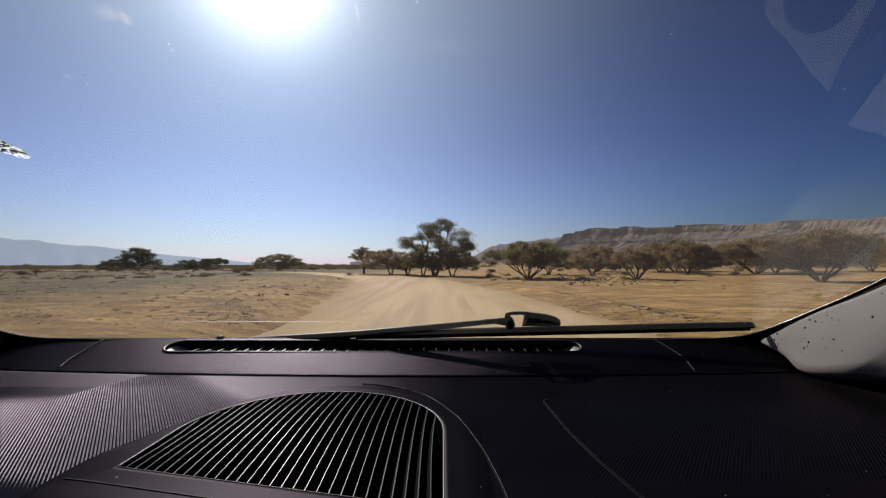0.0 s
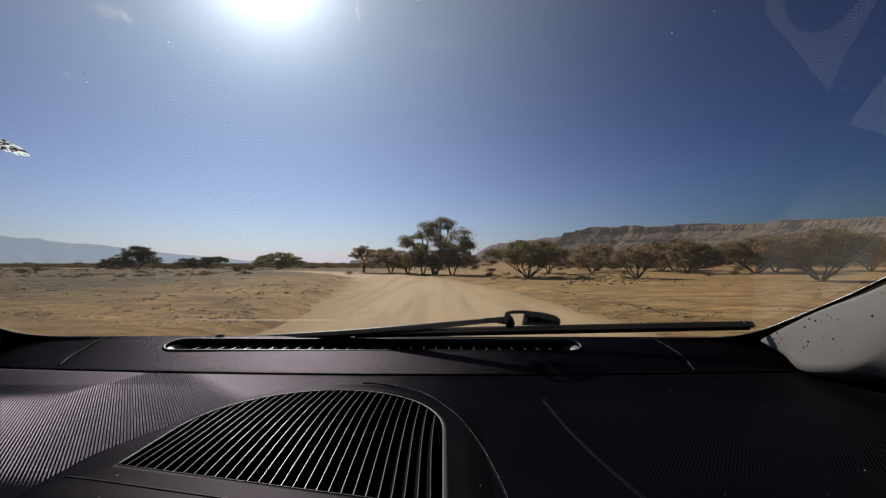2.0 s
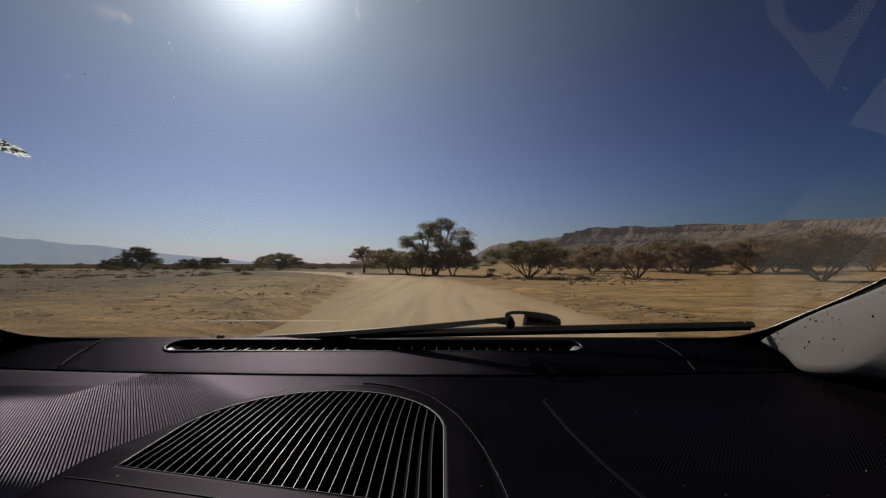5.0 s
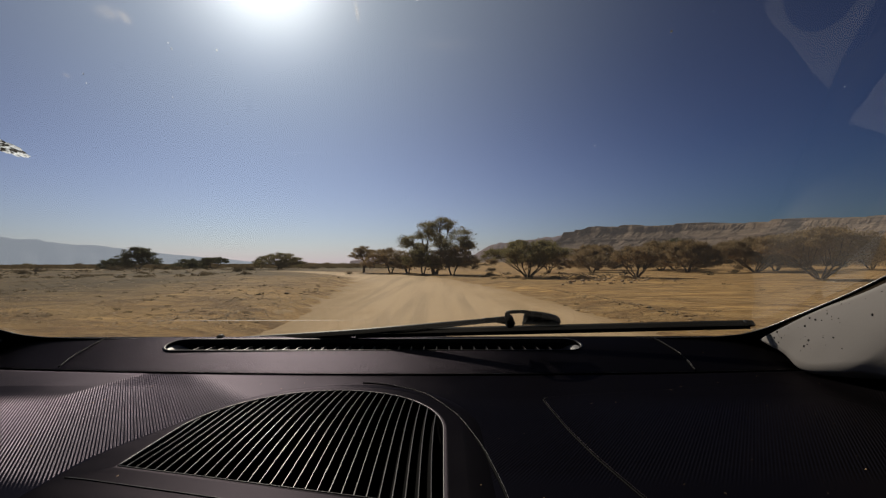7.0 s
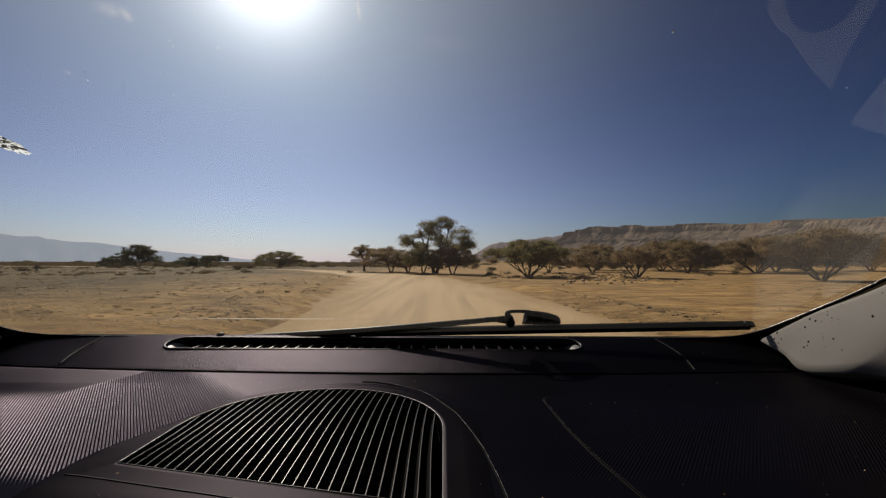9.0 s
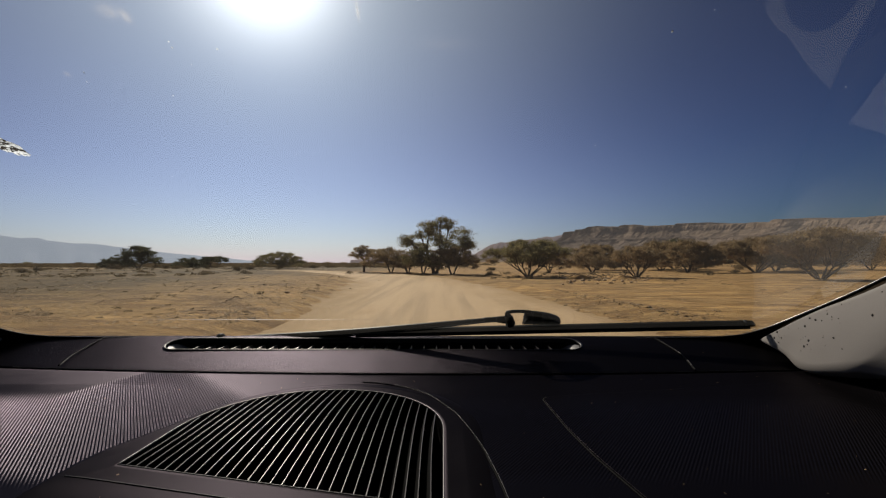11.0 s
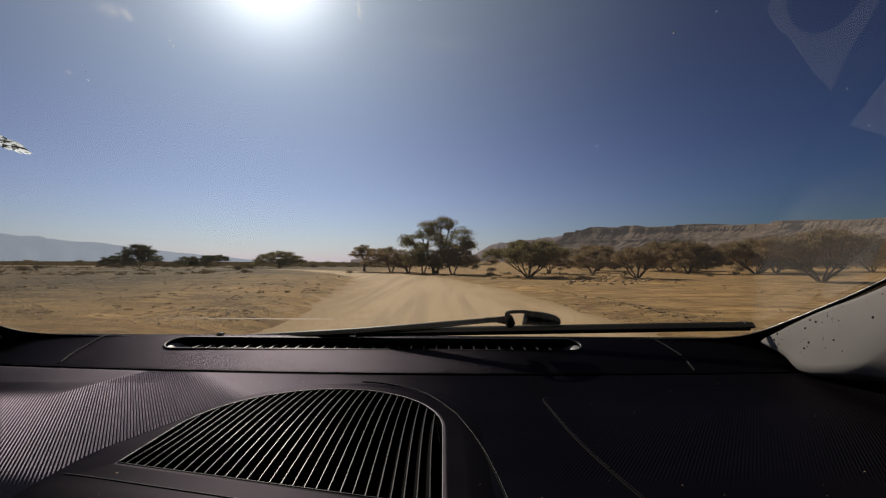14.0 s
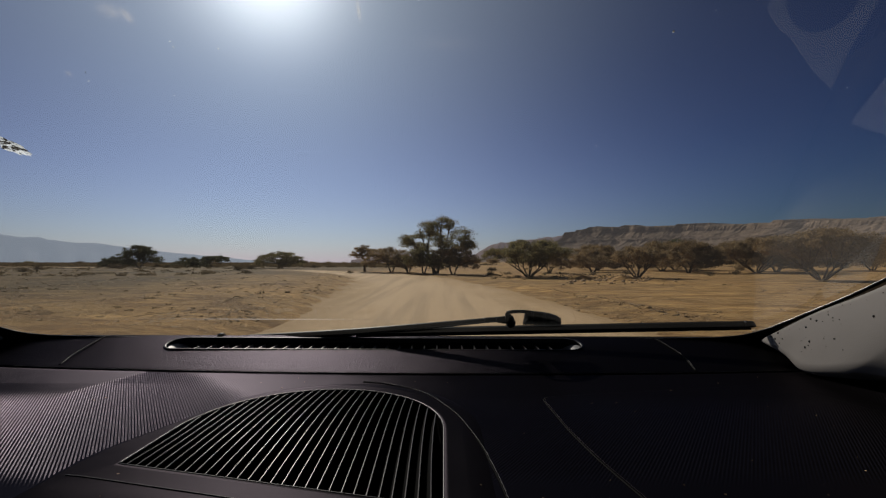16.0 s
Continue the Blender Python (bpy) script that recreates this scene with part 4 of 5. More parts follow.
earth_heap(9.6, 31, 2.4, 2.0, .36, 1)
earth_heap(12.4, 30, 2.8, 2.0, .30, 2)
earth_heap(13.8, 28.5, 1.8, 1.5, .16, 3)
earth_heap(8.0, 33, 1.6, 1.5, .15, 4)
rnd = random.Random(31)
for k in range(54):
    rock(rnd.uniform(8.0, 14.5), rnd.uniform(27.5, 31.5), rnd.uniform(.04, .13), 40 + k)
for k in range(70):
    d = rnd.uniform(24, 43)
    rock(d * rnd.uniform(.27, .46), d, rnd.uniform(.04, .13), 150 + k)
for k in range(18):
    d = rnd.uniform(11, 45)
    s = rnd.choice((-1, 1))
    rock(s * (4.2 + rnd.random() ** 1.5 * d * .8), d, rnd.uniform(.05, .10), 90 + k)

# ---- the car's cabin ----
XC = -.095          # the car's middle line
Z0 = 1.15           # top of the dashboard


def glass_z(y):
    return 1.626 - .625 * y


def far_edge(x):
    """Where the dashboard's soft top ends before the shelf under the windscreen."""
    return .588 + .095 * x * x


def grille_outline(grow_l, grow_t, grow_r, grow_b, n=24):
    """The rounded arch of the speaker grille, grown by so much to each side."""
    cx, cy, r = -.118, .395, .118
    lx, rx, ty = cx - r - grow_l, cx + r + grow_r, cy + r + grow_t
    mx, hx = (lx + rx) / 2, (rx - lx) / 2

    def low(x):
        return .327 - .233 * (x + .236) - grow_b

    pts = [(rx, low(rx) + (cy - low(rx)) * i / n) for i in range(n)]
    pts += [(mx + hx * math.cos(math.pi * i / (2 * n)), cy + (ty - cy) * math.sin(math.pi * i / (2 * n))) for i in range(2 * n)]
    pts += [(lx, cy + (low(lx) - cy) * i / n) for i in range(n)]
    pts += [(lx + (rx - lx) * i / n, low(lx + (rx - lx) * i / n)) for i in range(n)]
    return pts


def in_arch(x, y, grow=0.0):
    if y < .327 - .233 * (x + .236) - grow or abs(x + .118) > .118 + grow:
        return False
    return y < .395 or (x + .118) ** 2 + (y - .395) ** 2 < (.118 + grow) ** 2


dashboard = thing("dashboard", (XC, .3, .35), "dark grey plastic dashboard with ribbed soft top", "dashboard")


def build_dash_top():
    bm = bmesh.new()
    nx, ny = 330, 130
    xs = np.linspace(-.80, .62, nx)
    grid = []
    for j in range(ny):
        t = j / (ny - 1)
        row = []
        for x in xs:
            y = .02 + (far_edge(x) - .02) * t
            z = Z0 - .16 * (1 - step(-.15, .185, y)) - .0015 * step(.99, 1.0, t) + .018 * step(.455, .505, x) * (1 - step(.50, .615, y))
            row.append(bm.verts.new((x, y, z)))
        grid.append(row)
    for j in range(ny - 1):
        for i in range(nx - 1):
            c = (grid[j][i].co + grid[j + 1][i + 1].co) / 2
            if not in_arch(c.x, c.y, .004):
                bm.faces.new((grid[j][i], grid[j][i + 1], grid[j + 1][i + 1], grid[j + 1][i]))
    loose = [v for v in bm.verts if not v.link_faces]
    bmesh.ops.delete(bm, geom=loose, context="VERTS")
    part("soft_top", bm, M_RIB, dashboard, "finely ribbed dark grey soft skin")
    # the fascia below and the bulkhead
    bm = bmesh.new()
    box(bm, (-.80, .02, .35), (.62, .06, .985))
    bevel(bm, .01)
    part("fascia", bm, M_SMOOTH, dashboard)


build_dash_top()


def build_pod():
    """The smooth surround of the grille, nearly flush, running down to the fascia."""
    def flare(o):
        return [(x - (.026 * step(.43, .33, y) if x < -.2 else 0), y) for x, y in o]
    inner = grille_outline(0, 0, 0, 0)
    lip = grille_outline(.0012, .0012, .0012, .0012)
    shoulder = grille_outline(.003, .004, .004, .004)
    crest = flare(grille_outline(.005, .014, .016, .03))
    outer = flare(grille_outline(.008, .026, .033, .12))
    foot = flare(grille_outline(.009, .027, .034, .122))
    bm = bmesh.new()
    loops = []
    for o, z in ((inner, -.016), (inner, .0002), (lip, .0014), (shoulder, .0012), (crest, .0010), (outer, .0008), (foot, -.0006)):
        loops.append([(x, y, Z0 + z - .16 * (1 - step(-.15, .185, y))) for x, y in o])
    loft(bm, loops, closed=True)
    part("grille_surround", bm, M_SMOOTH, dashboard, "smooth dark plastic surround of the grille")
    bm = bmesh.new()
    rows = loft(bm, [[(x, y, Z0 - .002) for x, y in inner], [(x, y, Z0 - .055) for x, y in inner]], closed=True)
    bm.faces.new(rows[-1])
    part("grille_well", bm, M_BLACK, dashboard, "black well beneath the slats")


def dome(x, y):
    a = max(0, 1 - ((x + .118) / .15) ** 2)
    b = max(0, 1 - ((y - .40) / .16) ** 2)
    return .010 * a * b


build_pod()


def build_grille():
    bm = bmesh.new()
    for y in (.345, .43):
        box(bm, (-.225, y, Z0 - .020), (-.012, y + .006, Z0 - .013))
    grille = part("speaker_grille", bm, M_BLACK, dashboard, "curved black slatted speaker grille", smooth=False)
    pitch = .0083
    for k in range(28):
        x = -.236 + pitch * (k + .55)
        y0 = .327 - .233 * (x + .236) + .0006
        y1 = .395 + math.sqrt(max(0, .118 ** 2 - (x + .118) ** 2)) - .0012
        if y1 - y0 < .01:
            continue
        bm = bmesh.new()
        rows = []
        for t in np.linspace(0, 1, 13):
            y = y0 + (y1 - y0) * t
            z = Z0 - .0006 + dome(x, y) * math.sin(math.pi * min(1, max(0, .04 + .92 * t))) ** .5
            bow = .006 * math.sin(math.pi * t) * (-(x + .05) / .18)
            w, low = .0005, .013
            rows.append([(x + bow - w, y, z - .0005), (x + bow - w * .4, y, z), (x + bow + w * .4, y, z), (x + bow + w, y, z - .0005), (x + bow + w - .004, y, z - low), (x + bow - w - .004, y, z - low)])
        r = loft(bm, rows, closed=True)
        bm.faces.new(r[0])
        bm.faces.new(r[-1])
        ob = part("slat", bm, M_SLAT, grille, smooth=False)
        # tops stay lighter, flanks go black: sun and shade painted into the slats
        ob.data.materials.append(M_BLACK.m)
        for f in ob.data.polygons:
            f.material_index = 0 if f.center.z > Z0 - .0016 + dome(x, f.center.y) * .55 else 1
    bm = bmesh.new()
    ring = [Vector((x, y, Z0 + .0012)) for x, y in grille_outline(.0006, .0006, .0006, .0006)]
    tube(bm, ring[:97], .0007, 6)
    part("rim", bm, M_SLAT, grille, "thin light rim round the slats")
    bm = bmesh.new()
    tube(bm, ring[96:] + ring[:1], .0007, 6)
    part("front_rim", bm, M_EDGE, grille)


build_grille()


def shelf_z(y):
    return Z0 + .2083 * (y - .60) + .0005


SLOT_L, SLOT_R, SLOT_Y, SLOT_H = -.4257, .2124, .6885, .0205


def slot_outline(grow, n=16):
    h = SLOT_H + grow
    a, b = SLOT_L + SLOT_H, SLOT_R - SLOT_H
    pts = [(b + h * math.sin(math.pi * i / n), SLOT_Y - h * math.cos(math.pi * i / n)) for i in range(n + 1)]
    pts += [(b + (a - b) * i / 40, SLOT_Y + h) for i in range(1, 40)]
    pts += [(a - h * math.sin(math.pi * i / n), SLOT_Y + h * math.cos(math.pi * i / n)) for i in range(n + 1)]
    pts += [(a + (b - a) * i / 40, SLOT_Y - h) for i in range(1, 40)]
    return pts


def in_slot(x, y, grow):
    a, b = SLOT_L + SLOT_H, SLOT_R - SLOT_H
    px = min(max(x, a), b)
    return math.hypot(x - px, y - SLOT_Y) < SLOT_H + grow


def build_shelf():
    bm = bmesh.new()
    nx, ny = 360, 42
    xs = np.linspace(-.735, .535, nx)
    grid = []
    for j in range(ny):
        t = j / (ny - 1)
        row = []
        for x in xs:
            y0 = far_edge(x) - .001
            y = y0 + (.724 - y0) * max(0, (t - .06) / .94)
            z = shelf_z(y) + .0012 - .2083 * (far_edge(x) - .60) * min(1, max(0, (.724 - y) / (.724 - y0))) - (.0018 * (1 - t / .06) if t < .06 else 0)
            row.append(bm.verts.new((x, y, z)))
        grid.append(row)
    for j in range(ny - 1):
        for i in range(nx - 1):
            c = (grid[j][i].co + grid[j + 1][i + 1].co) / 2
            if not in_slot(c.x, c.y, .001):
                bm.faces.new((grid[j][i], grid[j][i + 1], grid[j + 1][i + 1], grid[j + 1][i]))
    bmesh.ops.delete(bm, geom=[v for v in bm.verts if not v.link_faces], context="VERTS")
    part("windscreen_shelf", bm, M_GRAIN, dashboard, "coarse-grained dark plastic shelf under the windscreen")
    bm = bmesh.new()
    tube(bm, [(x, far_edge(x) - .0005, Z0 + .0012) for x in np.linspace(-.60, .485, 60)], .0006, 6)
    part("rolled_edge", bm, M_EDGE, dashboard)
    # rim, well and vanes of the demister slot
    bm = bmesh.new()
    loops = [[(x, y, shelf_z(y) + z) for x, y in slot_outline(g)] for g, z in ((-.001, -.006), (-.001, .0018), (.0008, .0030), (.0028, .0028), (.0045, -.001))]
    loft(bm, loops, closed=True)
    vent = part("demister_vent", bm, M_JOINT, dashboard, "long narrow demister vent with a raised rim")
    bm = bmesh.new()
    o = slot_outline(-.001)
    rows = loft(bm, [[(x, y, shelf_z(y) - .004) for x, y in o], [(x, y, shelf_z(y) - .030) for x, y in o]], closed=True)
    bm.faces.new(rows[-1])
    part("vent_well", bm, M_BLACK, vent)
    for k in range(29):
        x = SLOT_L + .045 + k * .0195
        bm = bmesh.new()
        box(bm, (x - .0008, SLOT_Y - SLOT_H + .001, shelf_z(SLOT_Y) - .024), (x + .0008, SLOT_Y + SLOT_H - .001, shelf_z(SLOT_Y) - .0035))
        part("vane", bm, M_SLAT, vent, smooth=False)
    for s, x in ((1, SLOT_L), (-1, SLOT_R)):
        bm = bmesh.new()
        rows = []
        for i in range(9):
            t = i / 8
            h = SLOT_H * math.sqrt(max(.02, 1 - (1 - t) ** 2)) * .96
            rows.append([(x + s * (.002 + .034 * t), SLOT_Y + h * q, shelf_z(SLOT_Y + h * q) - .001 - .020 * t ** 1.4) for q in (-1, -.5, 0, .5, 1)])
        loft(bm, rows)
        part("vent_end", bm, M_VENT, vent)


build_shelf()


def seam(points, parent, name="seam", r=.0006, lift=.0006, n=24, surface=None):
    """A fine panel joint: a dark line with a rolled edge beside it."""
    line = smooth_line(points, n)
    bm = bmesh.new()
    tube(bm, [(p.x, p.y, (surface(p.y) if surface else p.z) + lift * .3) for p in line], r * 1.5, 6)
    part(name, bm, M_BLACK, parent)
    bm = bmesh.new()
    tube(bm, [(p.x + r * 2.2, p.y, (surface(p.y) if surface else p.z) + lift) for p in line], r * .9, 6)
    part("rolled_edge", bm, M_EDGE, parent)


seam([(-.5301, .615, 0), (-.5405, .6519, 0), (-.5445, .7045, 0), (-.546, .722, 0)], dashboard, surface=lambda y: shelf_z(y) + .0012)
seam([(.3395, .600, 0), (.348, .6519, 0), (.3406, .7045, 0), (.333, .722, 0)], dashboard, surface=lambda y: shelf_z(y) + .0012)
seam([(-.262, .3095, Z0), (-.2398, .3053, Z0), (-.1769, .2906, Z0), (-.08, .268, Z0)], dashboard, lift=.0012)
seam([(-.0985, .5480, Z0), (-.0805, .5445, Z0), (-.0548, .5315, Z0), (-.0198, .5005, Z0), (.0084, .4445, Z0), (.0192, .4105, Z0), (.0306, .3615, Z0), (.0356, .327, Z0), (.0394, .2941, Z0), (.042, .25, Z0)], dashboard, r=.00035, lift=.0014, n=60)


def build_airbag():
    """The passenger airbag's cover: a separate flush panel with rounded corners."""
    def rounded(pts, r, n=6):
        out = []
        for i, p in enumerate(pts):
            a, b = Vector(pts[i - 1]), Vector(pts[(i + 1) % len(pts)])
            p = Vector(p)
            u, v = (a - p).normalized(), (b - p).normalized()
            s, e = p + u * r, p + v * r
            for k in range(n + 1):
                t = k / n
                out.append((1 - t) ** 2 * s + 2 * t * (1 - t) * p + t * t * e)
        return out
    core = rounded([(.1075, .4895), (.4165, .5480), (.4340, .44), (.436, .30), (.425, .16), (.150, .16), (.1265, .287), (.1175, .338), (.1115, .392)], .014)
    c = sum(core, Vector((0, 0))) / len(core)

    def ring(d, z):
        return [(p.x + (c - p).normalized().x * d, p.y + (c - p).normalized().y * d, z) for p in core]
    bm = bmesh.new()
    rows = loft(bm, [ring(.0012, Z0 + .0009), ring(.004, Z0 + .0010)], closed=True)
    bm.faces.new(rows[-1])
    part("airbag_cover", bm, M_RIB, dashboard, "flush ribbed airbag cover with a fine joint round it")
    bm = bmesh.new()
    loft(bm, [ring(-.0012, Z0 - .001), ring(-.0009, Z0 + .0005), ring(.0002, Z0 + .0004), ring(.0002, Z0 - .002)], closed=True)
    part("joint", bm, M_BLACK, dashboard)
    bm = bmesh.new()
    loft(bm, [ring(.0005, Z0 - .001), ring(.0006, Z0 + .0008), ring(.0008, Z0 + .00105), ring(.0012, Z0 + .0010)], closed=True)
    part("joint_edge", bm, M_SMOOTH, dashboard)


build_airbag()


def build_far_bead():
    """The rounded edge where the soft skin meets the shelf."""
    xs = np.linspace(-.78, .50, 90)
    bm = bmesh.new()
    loft(bm, [[(x, far_edge(x) - d, Z0 + h) for x in xs] for d, h in ((.0016, -.0006), (.0011, .0004), (.0006, .0006), (.0001, .0001))])
    part("edge_bead", bm, M_SMOOTH, dashboard)


build_far_bead()

# ---- windscreen, pillars, shell ----
EDGE_R = [(.540, .735), (.556, .66), (.575, .5622), (.60, .40), (.605, .20), (.59, -.10)]      # the glass's side edge: x, y
windscreen = thing("windscreen", (XC, .735, Z0), "raked dusty windscreen with a black edge band", "windscreen")


def build_windscreen():
    edge = smooth_line([(x, y, 0) for x, y in EDGE_R], 30)
    bm = bmesh.new()
    rows_in = [[(2 * XC - p.x + (2 * p.x - 2 * XC) * k / 16, p.y, glass_z(p.y)) for k in range(17)] for p in edge]
    loft(bm, rows_in)
    me = bpy.data.meshes.new("pane")
    for f in bm.faces:
        f.normal_update()
        if f.normal.z > 0:
            f.normal_flip()
    bm.to_mesh(me)
    bm.free()
    pane = finish("pane", me, M_GLASS, windscreen, "clear glass with a film of dust")
    pane.visible_shadow = False
    # black band round the edge, just inside the glass
    inner = [(.20, .7195), (.36, .7150), (.447, .7096), (.4876, .6906), (.520, .6283), (.546, .5537), (.570, .40), (.575, .20), (.560, -.08)]
    outer = [(.20, .735), (.40, .735), (.545, .735), (.552, .700), (.560, .640), (.580, .5537), (.605, .40), (.61, .20), (.596, -.08)]
    a, b = smooth_line([(x, y, 0) for x, y in inner], 60), smooth_line([(x, y, 0) for x, y in outer], 60)
    for side in (1, -1):
        bm = bmesh.new()
        f = (lambda x: x) if side == 1 else (lambda x: 2 * XC - x)
        loft(bm, [[(f(p.x), p.y, glass_z(p.y) - .004) for p in a], [(f(p.x), p.y, glass_z(p.y) - .004) for p in b],
                  [(f(p.x), p.y, glass_z(p.y) - .007) for p in b], [(f(p.x), p.y, glass_z(p.y) - .007) for p in a]], closed=False)
        part("edge_band", bm, M_RUBBER, windscreen, "black band and seal along the glass")
        # added grey strip, drawn in for the reflection along the glass edge
        bm = bmesh.new()
        tube(bm, [(f(p.x), p.y, glass_z(p.y) - .003) for p in a], .0011, 6)
        part("glint_strip", bm, M_GLINT, windscreen, "thin grey strip standing in for a glint on the seal")
    bm = bmesh.new()
    box(bm, (2 * XC - .20, .7195, glass_z(.7195) - .008), (.20, .735, glass_z(.735) - .004 + .009))
    part("edge_band", bm, M_RUBBER, windscreen)


build_windscreen()


def build_pillar(side):
    f = (lambda x: x) if side == 1 else (lambda x: 2 * XC - x)
    upper = [(.515, .722, 1.1735), (.515, .6175, 1.2285), (.515, .517, 1.2735), (.520, .35, 1.365), (.530, .15, 1.485), (.540, -.08, 1.650)]
    lower = [(.513, .720, 1.1725), (.506, .664, 1.1640), (.496, .617, 1.1510), (.4920, .5517, 1.1635), (.4972, .5011, 1.1723), (.520, .32, 1.1700)]
    upper, lower = ([EYE + (Vector(p) - EYE) * .95 for p in q] for q in (upper, lower))
    a, b = smooth_line(upper, 40), smooth_line(lower, 40)
    rows = []
    for k in range(13):
        t = k / 12
        rows.append([])
        for i, (p, q) in enumerate(zip(a, b)):
            s = math.sin(math.pi * t) * .0025 * step(0, 16, i)
            v = p.lerp(q, t) + Vector((-.9, 0, .4)) * s
            rows[-1].append((f(v.x), v.y, v.z))
    hem = [(f(p.x + .003), p.y + .002, p.z - .003) for p in b]
    back = [(f(p.x + .05), p.y, p.z - .018) for p in b]
    bm = bmesh.new()
    flange = [EYE + (p - EYE) * 1.05 + Vector((.006, 0, -.003)) for p in a]
    loft(bm, [[(f(p.x), p.y, p.z) for p in flange]] + rows + [hem, back])
    pillar = thing("pillar_trim", (f(.60), .45, 1.12), "light grey moulded pillar trim spotted with mud", "pillar trim")
    part("trim_panel", bm, M_TRIM, pillar)
    # flecks of dried mud
    rnd = random.Random(5 + side)
    bm = bmesh.new()
    for k in range(46):
        i, t = rnd.uniform(2, 20), rnd.uniform(.02, .85)
        j = int(i)
        p = Vector(rows[int(t * 12)][j]).lerp(Vector(rows[int(t * 12)][j + 1]), i - j).lerp(Vector(rows[int(t * 12) + 1][j]), rnd.random())
        r = rnd.choice((.0004, .0005, .0006, .0008, .0013))
        m = Matrix.Translation(p) @ Matrix.Diagonal((r, r * rnd.uniform(.8, 1.8), r * rnd.uniform(.8, 1.6), 1))
        bmesh.ops.create_icosphere(bm, subdivisions=1, radius=1, matrix=m)
    part("mud_flecks", bm, M_SPECK, pillar, "dark flecks of dried mud")


build_pillar(1)
build_pillar(-1)


def shell(name, lo, hi, mat, label, category):
    bm = bmesh.new()
    box(bm, lo, hi)
    bevel(bm, .012)
    tagged(part(name, bm, mat), label, category, kind="structure")


shell("ceiling", (XC - .70, -1.75, 1.67), (XC + .70, -.09, 1.71), M_LINER, "grey fabric headliner of the car", "roof")
shell("wall_rear", (XC - .78, -1.80, 0), (XC + .78, -1.75, 1.70), M_LINER, "plain rear wall of the cabin", "wall")
shell("wall_left", (XC - .80, -1.75, 0), (XC - .74, .74, 1.12), M_LINER, "plain side wall of the cabin", "wall")
shell("wall_right", (XC + .74, -1.75, 0), (XC + .80, .74, 1.12), M_LINER, "plain side wall of the cabin", "wall")
shell("wall_front", (XC - .74, .70, 0), (XC + .74, .74, 1.135), M_RUBBER, "black bulkhead below the windscreen", "wall")
shell("floor", (XC - .74, -1.75, .30), (XC + .74, .70, .35), M_RUBBER, "dark cabin floor", "floor")


# ---- wiper and marks on the glass ----
OUT = Vector((0, .53, .848))


def on_glass(x, y, off=0.0):
    return Vector((x, y, glass_z(y))) + OUT * off


def build_wiper():
    wiper = thing("windscreen_wiper", on_glass(.10, .69, .01), "black windscreen wiper parked low on the glass", "wiper")
    bm = bmesh.new()
    a, b = on_glass(-.14, .7145, .005), on_glass(.472, .6850, .005)
    rows = []
    for t in np.linspace(0, 1, 24):
        p = a.lerp(b, t)
        w = .0045 * min(1, 8 * t + .25, 9 * (1 - t) + .35)
        e = Vector((0, -.848, .53))
        rows.append([p + e * w, p + e * w * .5 + OUT * .006, p - e * w * .5 + OUT * .006, p - e * w, p - OUT * .008 - e * .001, p - OUT * .008 + e * .001])
    r = loft(bm, rows, closed=True)
    bm.faces.new(r[0])
    bm.faces.new(r[-1])
    blade = part("blade", bm, M_RUBBER, wiper, "long black wiper blade")
    bm = bmesh.new()
    tube(bm, [on_glass(.466, .6853, .006), on_glass(.478, .6857, .006), on_glass(.483, .6875, .004)], [.006, .005, .002], 8)
    part("end_cap", bm, M_RUBBER, blade)
    bm = bmesh.new()
    line = smooth_line([on_glass(-.36, .742, .004), on_glass(-.168, .7200, .006), on_glass(-.075, .7035, .006), on_glass(.014, .6885, .007), on_glass(.0675, .6800, .008), on_glass(.092, .6790, .008)], 24)
    rows = []
    for i, p in enumerate(line):
        w = .009 - .005 * i / 23
        rows.append([p + Vector((0, -w, w * .4)), p + Vector((0, -w * .5, w * .9)), p + Vector((0, w, .0)), p + Vector((0, 0, -w * .7))])
    r = loft(bm, rows, closed=True)
    bm.faces.new(r[0])
    bm.faces.new(r[-1])
    part("arm", bm, M_RUBBER, wiper, "tapered black wiper arm")
    # the hooked coupling between arm and blade
    bm = bmesh.new()
    tube(bm, smooth_line([on_glass(.058, .6795, .008), on_glass(.076, .6765, .008), on_glass(.100, .6780, .008)], 8), [.002, .004, .004, .0035, .004, .005, .006, .006], 8)
    tube(bm, smooth_line([on_glass(.104, .685, .006), on_glass(.100, .672, .008), on_glass(.0965, .6640, .010)], 8), [.008, .008, .0075, .007, .006, .005, .0045, .004], 8)
    tube(bm, smooth_line([on_glass(.0965, .668, .010), on_glass(.0975, .6600, .011), on_glass(.1187, .6578, .011), on_glass(.1406, .6615, .010), on_glass(.160, .668, .008)], 16), .0026, 8)
    part("coupling_hook", bm, M_RUBBER, wiper, "bent black coupling hook")
    bm = bmesh.new()
    rows = []
    for t in np.linspace(0, 1, 10):
        x = .1225 + .058 * t
        lo, hi = .685, .6605 + .018 * t ** 2.4
        q = .004 if 0 < t < 1 else .002
        rows.append([on_glass(x, lo, .004), on_glass(x, lo, .004 + q), on_glass(x, hi + .002, .011 + q), on_glass(x, hi, .011), on_glass(x, hi, .005)])
    r = loft(bm, rows, closed=True)
    bm.faces.new(r[0])
    bm.faces.new(r[-1])
    part("coupling_block", bm, M_RUBBER, wiper, "black plastic coupling block")


build_wiper()


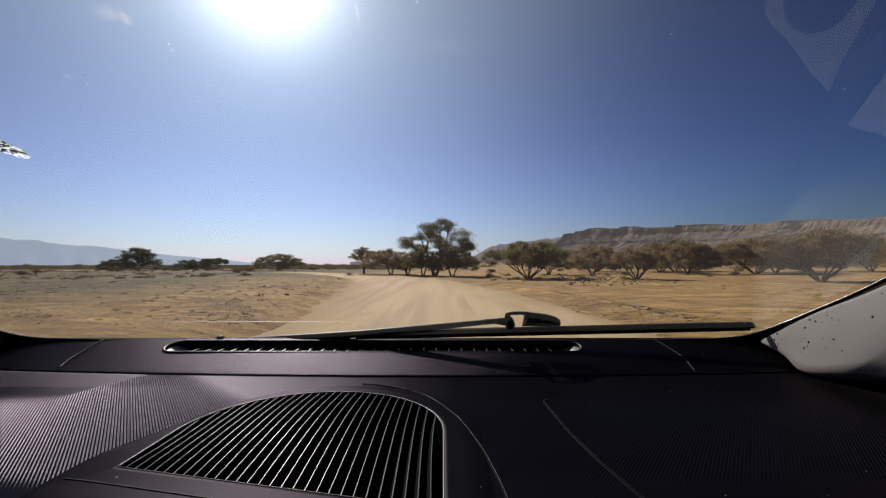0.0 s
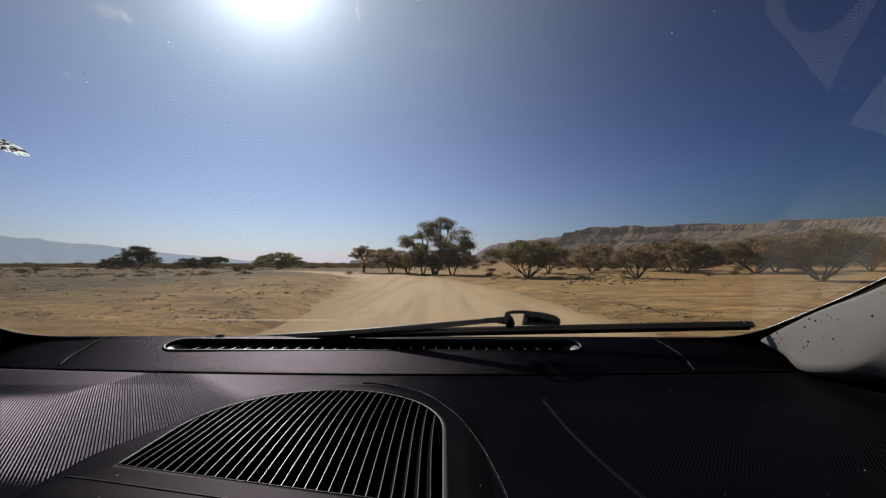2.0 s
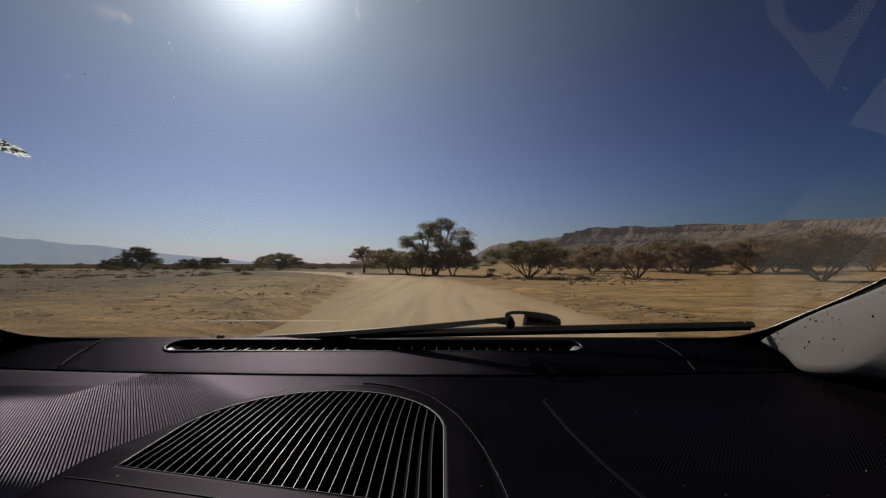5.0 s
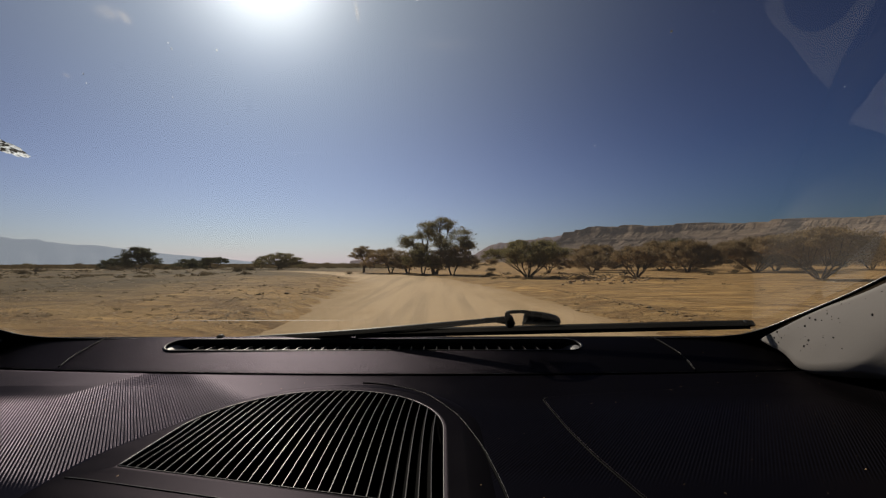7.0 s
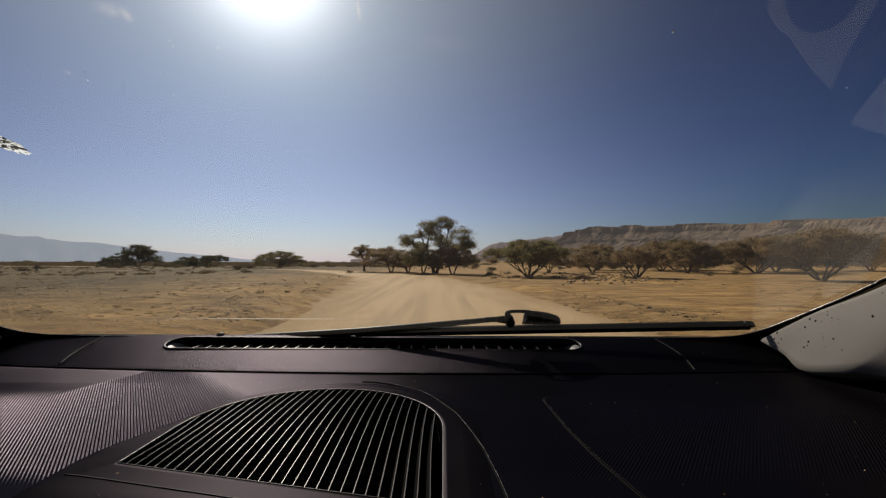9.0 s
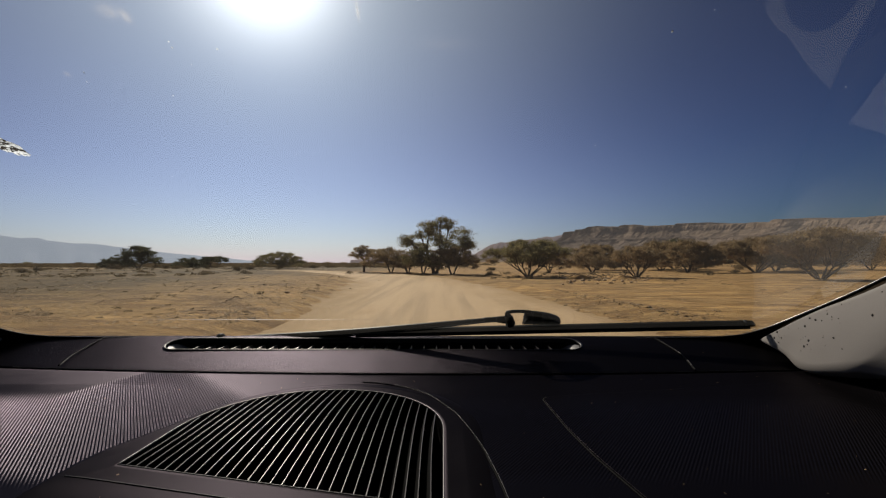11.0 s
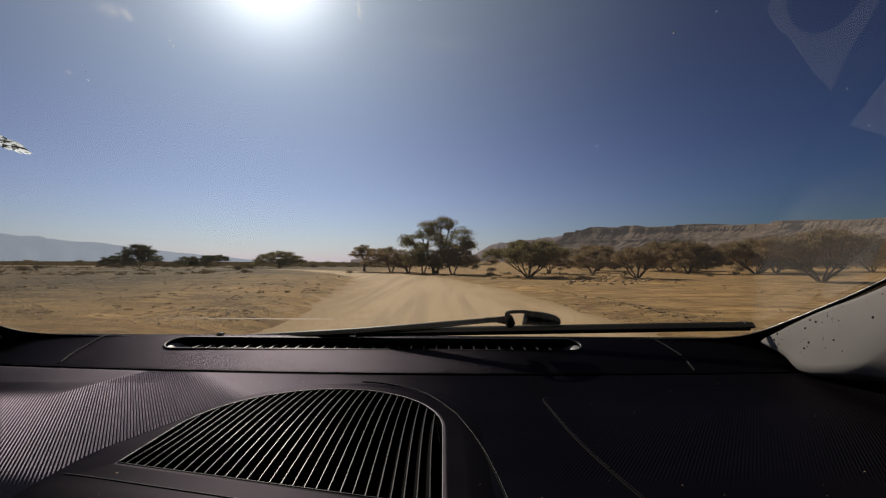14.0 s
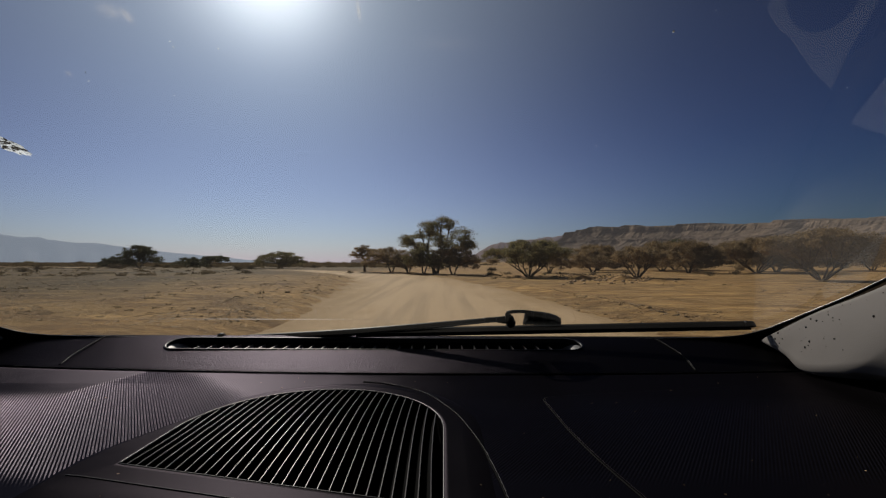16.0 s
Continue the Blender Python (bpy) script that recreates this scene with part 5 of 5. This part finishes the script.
def build_nozzle():
    bm = bmesh.new()
    p = on_glass(-.362, .7235, .003)
    bmesh.ops.create_uvsphere(bm, u_segments=12, v_segments=8, radius=.006, matrix=Matrix.Translation(p) @ Matrix.Diagonal((1.2, 1, .8, 1)))
    tube(bm, [p, p + Vector((0, .012, -.012))], [.005, .006], 8)
    tagged(part("washer_nozzle", bm, M_RUBBER), "small black washer nozzle below the windscreen", "nozzle")


build_nozzle()


def build_dropping():
    """A dried white splash on the outside of the glass."""
    rnd = random.Random(2)
    bm = bmesh.new()
    c, along, across = Vector((-.3660, .3700)), Vector((.0090, .0075)), Vector((.0050, -.0046))
    n = 48
    for lay, (s, off) in enumerate(((1.0, .001), (.82, .0018), (.4, .0022))):
        ring = []
        for k in range(n):
            a = 2 * math.pi * k / n
            r = s * (1 + .42 * noise.noise((math.cos(a) * 2.4, math.sin(a) * 2.4, 0)) + .16 * rnd.uniform(-1, 1))
            p = c + along * (r * math.cos(a)) + across * (r * math.sin(a))
            ring.append(bm.verts.new(on_glass(p.x, p.y, off)))
        if lay:
            for k in range(n):
                bm.faces.new((last[k], last[(k + 1) % n], ring[(k + 1) % n], ring[k]))
        last = ring
    bm.faces.new(last)
    ob = part("bird_dropping", bm, M_DROP)
    tagged(ob, "dried white bird dropping on the glass", "dropping")


build_dropping()


def build_crumbs():
    """Grit and lint lying on the dashboard."""
    rnd = random.Random(12)
    verts, faces = [], []
    for k in range(120):
        x, y = rnd.uniform(-.5, .48), rnd.uniform(.26, .70)
        if in_arch(x, y, .004) or in_slot(x, y, .006):
            continue
        z = shelf_z(y) + .0013 if y > far_edge(x) + .01 else Z0 + .0012 + .018 * step(.43, .505, x) * (1 - step(.50, .615, y))
        if far_edge(x) - .012 < y < far_edge(x) + .012:
            continue
        pebble(verts, faces, x, y, z, rnd, rnd.choice((.0003, .0004, .0006, .0009)))
    ob = finish("grit", mesh_of("grit", verts, faces), M_STONE, smooth=False)
    tagged(ob, "pale grit and dust scattered over the dashboard", "grit", kind="stuff")


build_crumbs()


def build_ghost_panel():
    """Unseen pale panel added at the dashboard's end, notched to ghost in the windscreen."""
    notch = [(.440 + .044 * math.cos(a), .223 + .044 * math.sin(a)) for a in np.linspace(0, math.pi, 18)]
    outline = [(.518, .170), (.518, .242), (.512, .297), (.502, .345), (.481, .328), (.455, .309), (.435, .291), (.416, .274), (.397, .262), (.379, .245), (.370, .170),
               (.396, .170)] + notch[::-1] + [(.484, .170)]
    bm = bmesh.new()
    outline = [(x + .006, y + .009) for x, y in outline]
    lo = [bm.verts.new((x, y, Z0 + .0195)) for x, y in outline]
    hi = [bm.verts.new((x, y, Z0 + .0215)) for x, y in outline]
    bm.faces.new(hi)
    bm.faces.new(lo[::-1])
    for i in range(len(lo)):
        j = (i + 1) % len(lo)
        bm.faces.new((lo[i], lo[j], hi[j], hi[i]))
    bmesh.ops.triangulate(bm, faces=[f for f in bm.faces if len(f.verts) > 4])
    tagged(part("card", bm, M_PALE_PANEL, smooth=False), "unseen pale panel with a round notch, added to reflect in the windscreen", "card")


build_ghost_panel()


def build_ghost_sheet():
    """Unseen white sheet added on the pillar's face for a second ghost reflection."""
    bm = bmesh.new()
    corners = [Vector((.4740, .3735 - .0386 * a + .0030 * b, 1.236 + .016 * a + .034 * b)) for a, b in ((0, 0), (2, 0), (2, 1.7), (0, 1.7))]
    loft(bm, [corners, [p + Vector((.0012, 0, 0)) for p in corners]], closed=True)
    for k in (0, 4):
        bm.verts.ensure_lookup_table()
        bm.faces.new([bm.verts[k + i] for i in range(4)])
    tagged(part("ghost_sheet", bm, M_GHOST_SHEET, smooth=False), "unseen white sheet added by the pillar trim to reflect in the windscreen", "paper tag")


build_ghost_sheet()


def build_specks():
    """Specks of dust and insect marks on the outside of the glass, which catch the sun."""
    rnd = random.Random(8)
    bm = bmesh.new()
    marks = [(-.2547, .3102, .0009), (-.2577, .3165, .0007), (-.1826, .2903, .0007), (-.1825, .2938, .0009), (-.1526, .2948, .0010), (-.2015, .3268, .0008), (-.1707, .3476, .0007), (.1491, .2840, .0012)]
    marks += [(rnd.uniform(-.5, .45), rnd.uniform(.24, .62), rnd.uniform(.0003, .0007)) for _ in range(50)]
    for x, y, r in marks:
        ring = []
        for k in range(8):
            a = k * math.pi / 4
            q = r * rnd.uniform(.35, .8)
            ring.append(bm.verts.new(on_glass(x + q * math.cos(a), y + q * math.sin(a), .001)))
        bm.faces.new(ring)
    ob = part("glass_specks", bm, M_DROP, smooth=False)
    tagged(ob, "pale specks of dust and insect marks on the glass", "specks", kind="stuff")


build_specks()
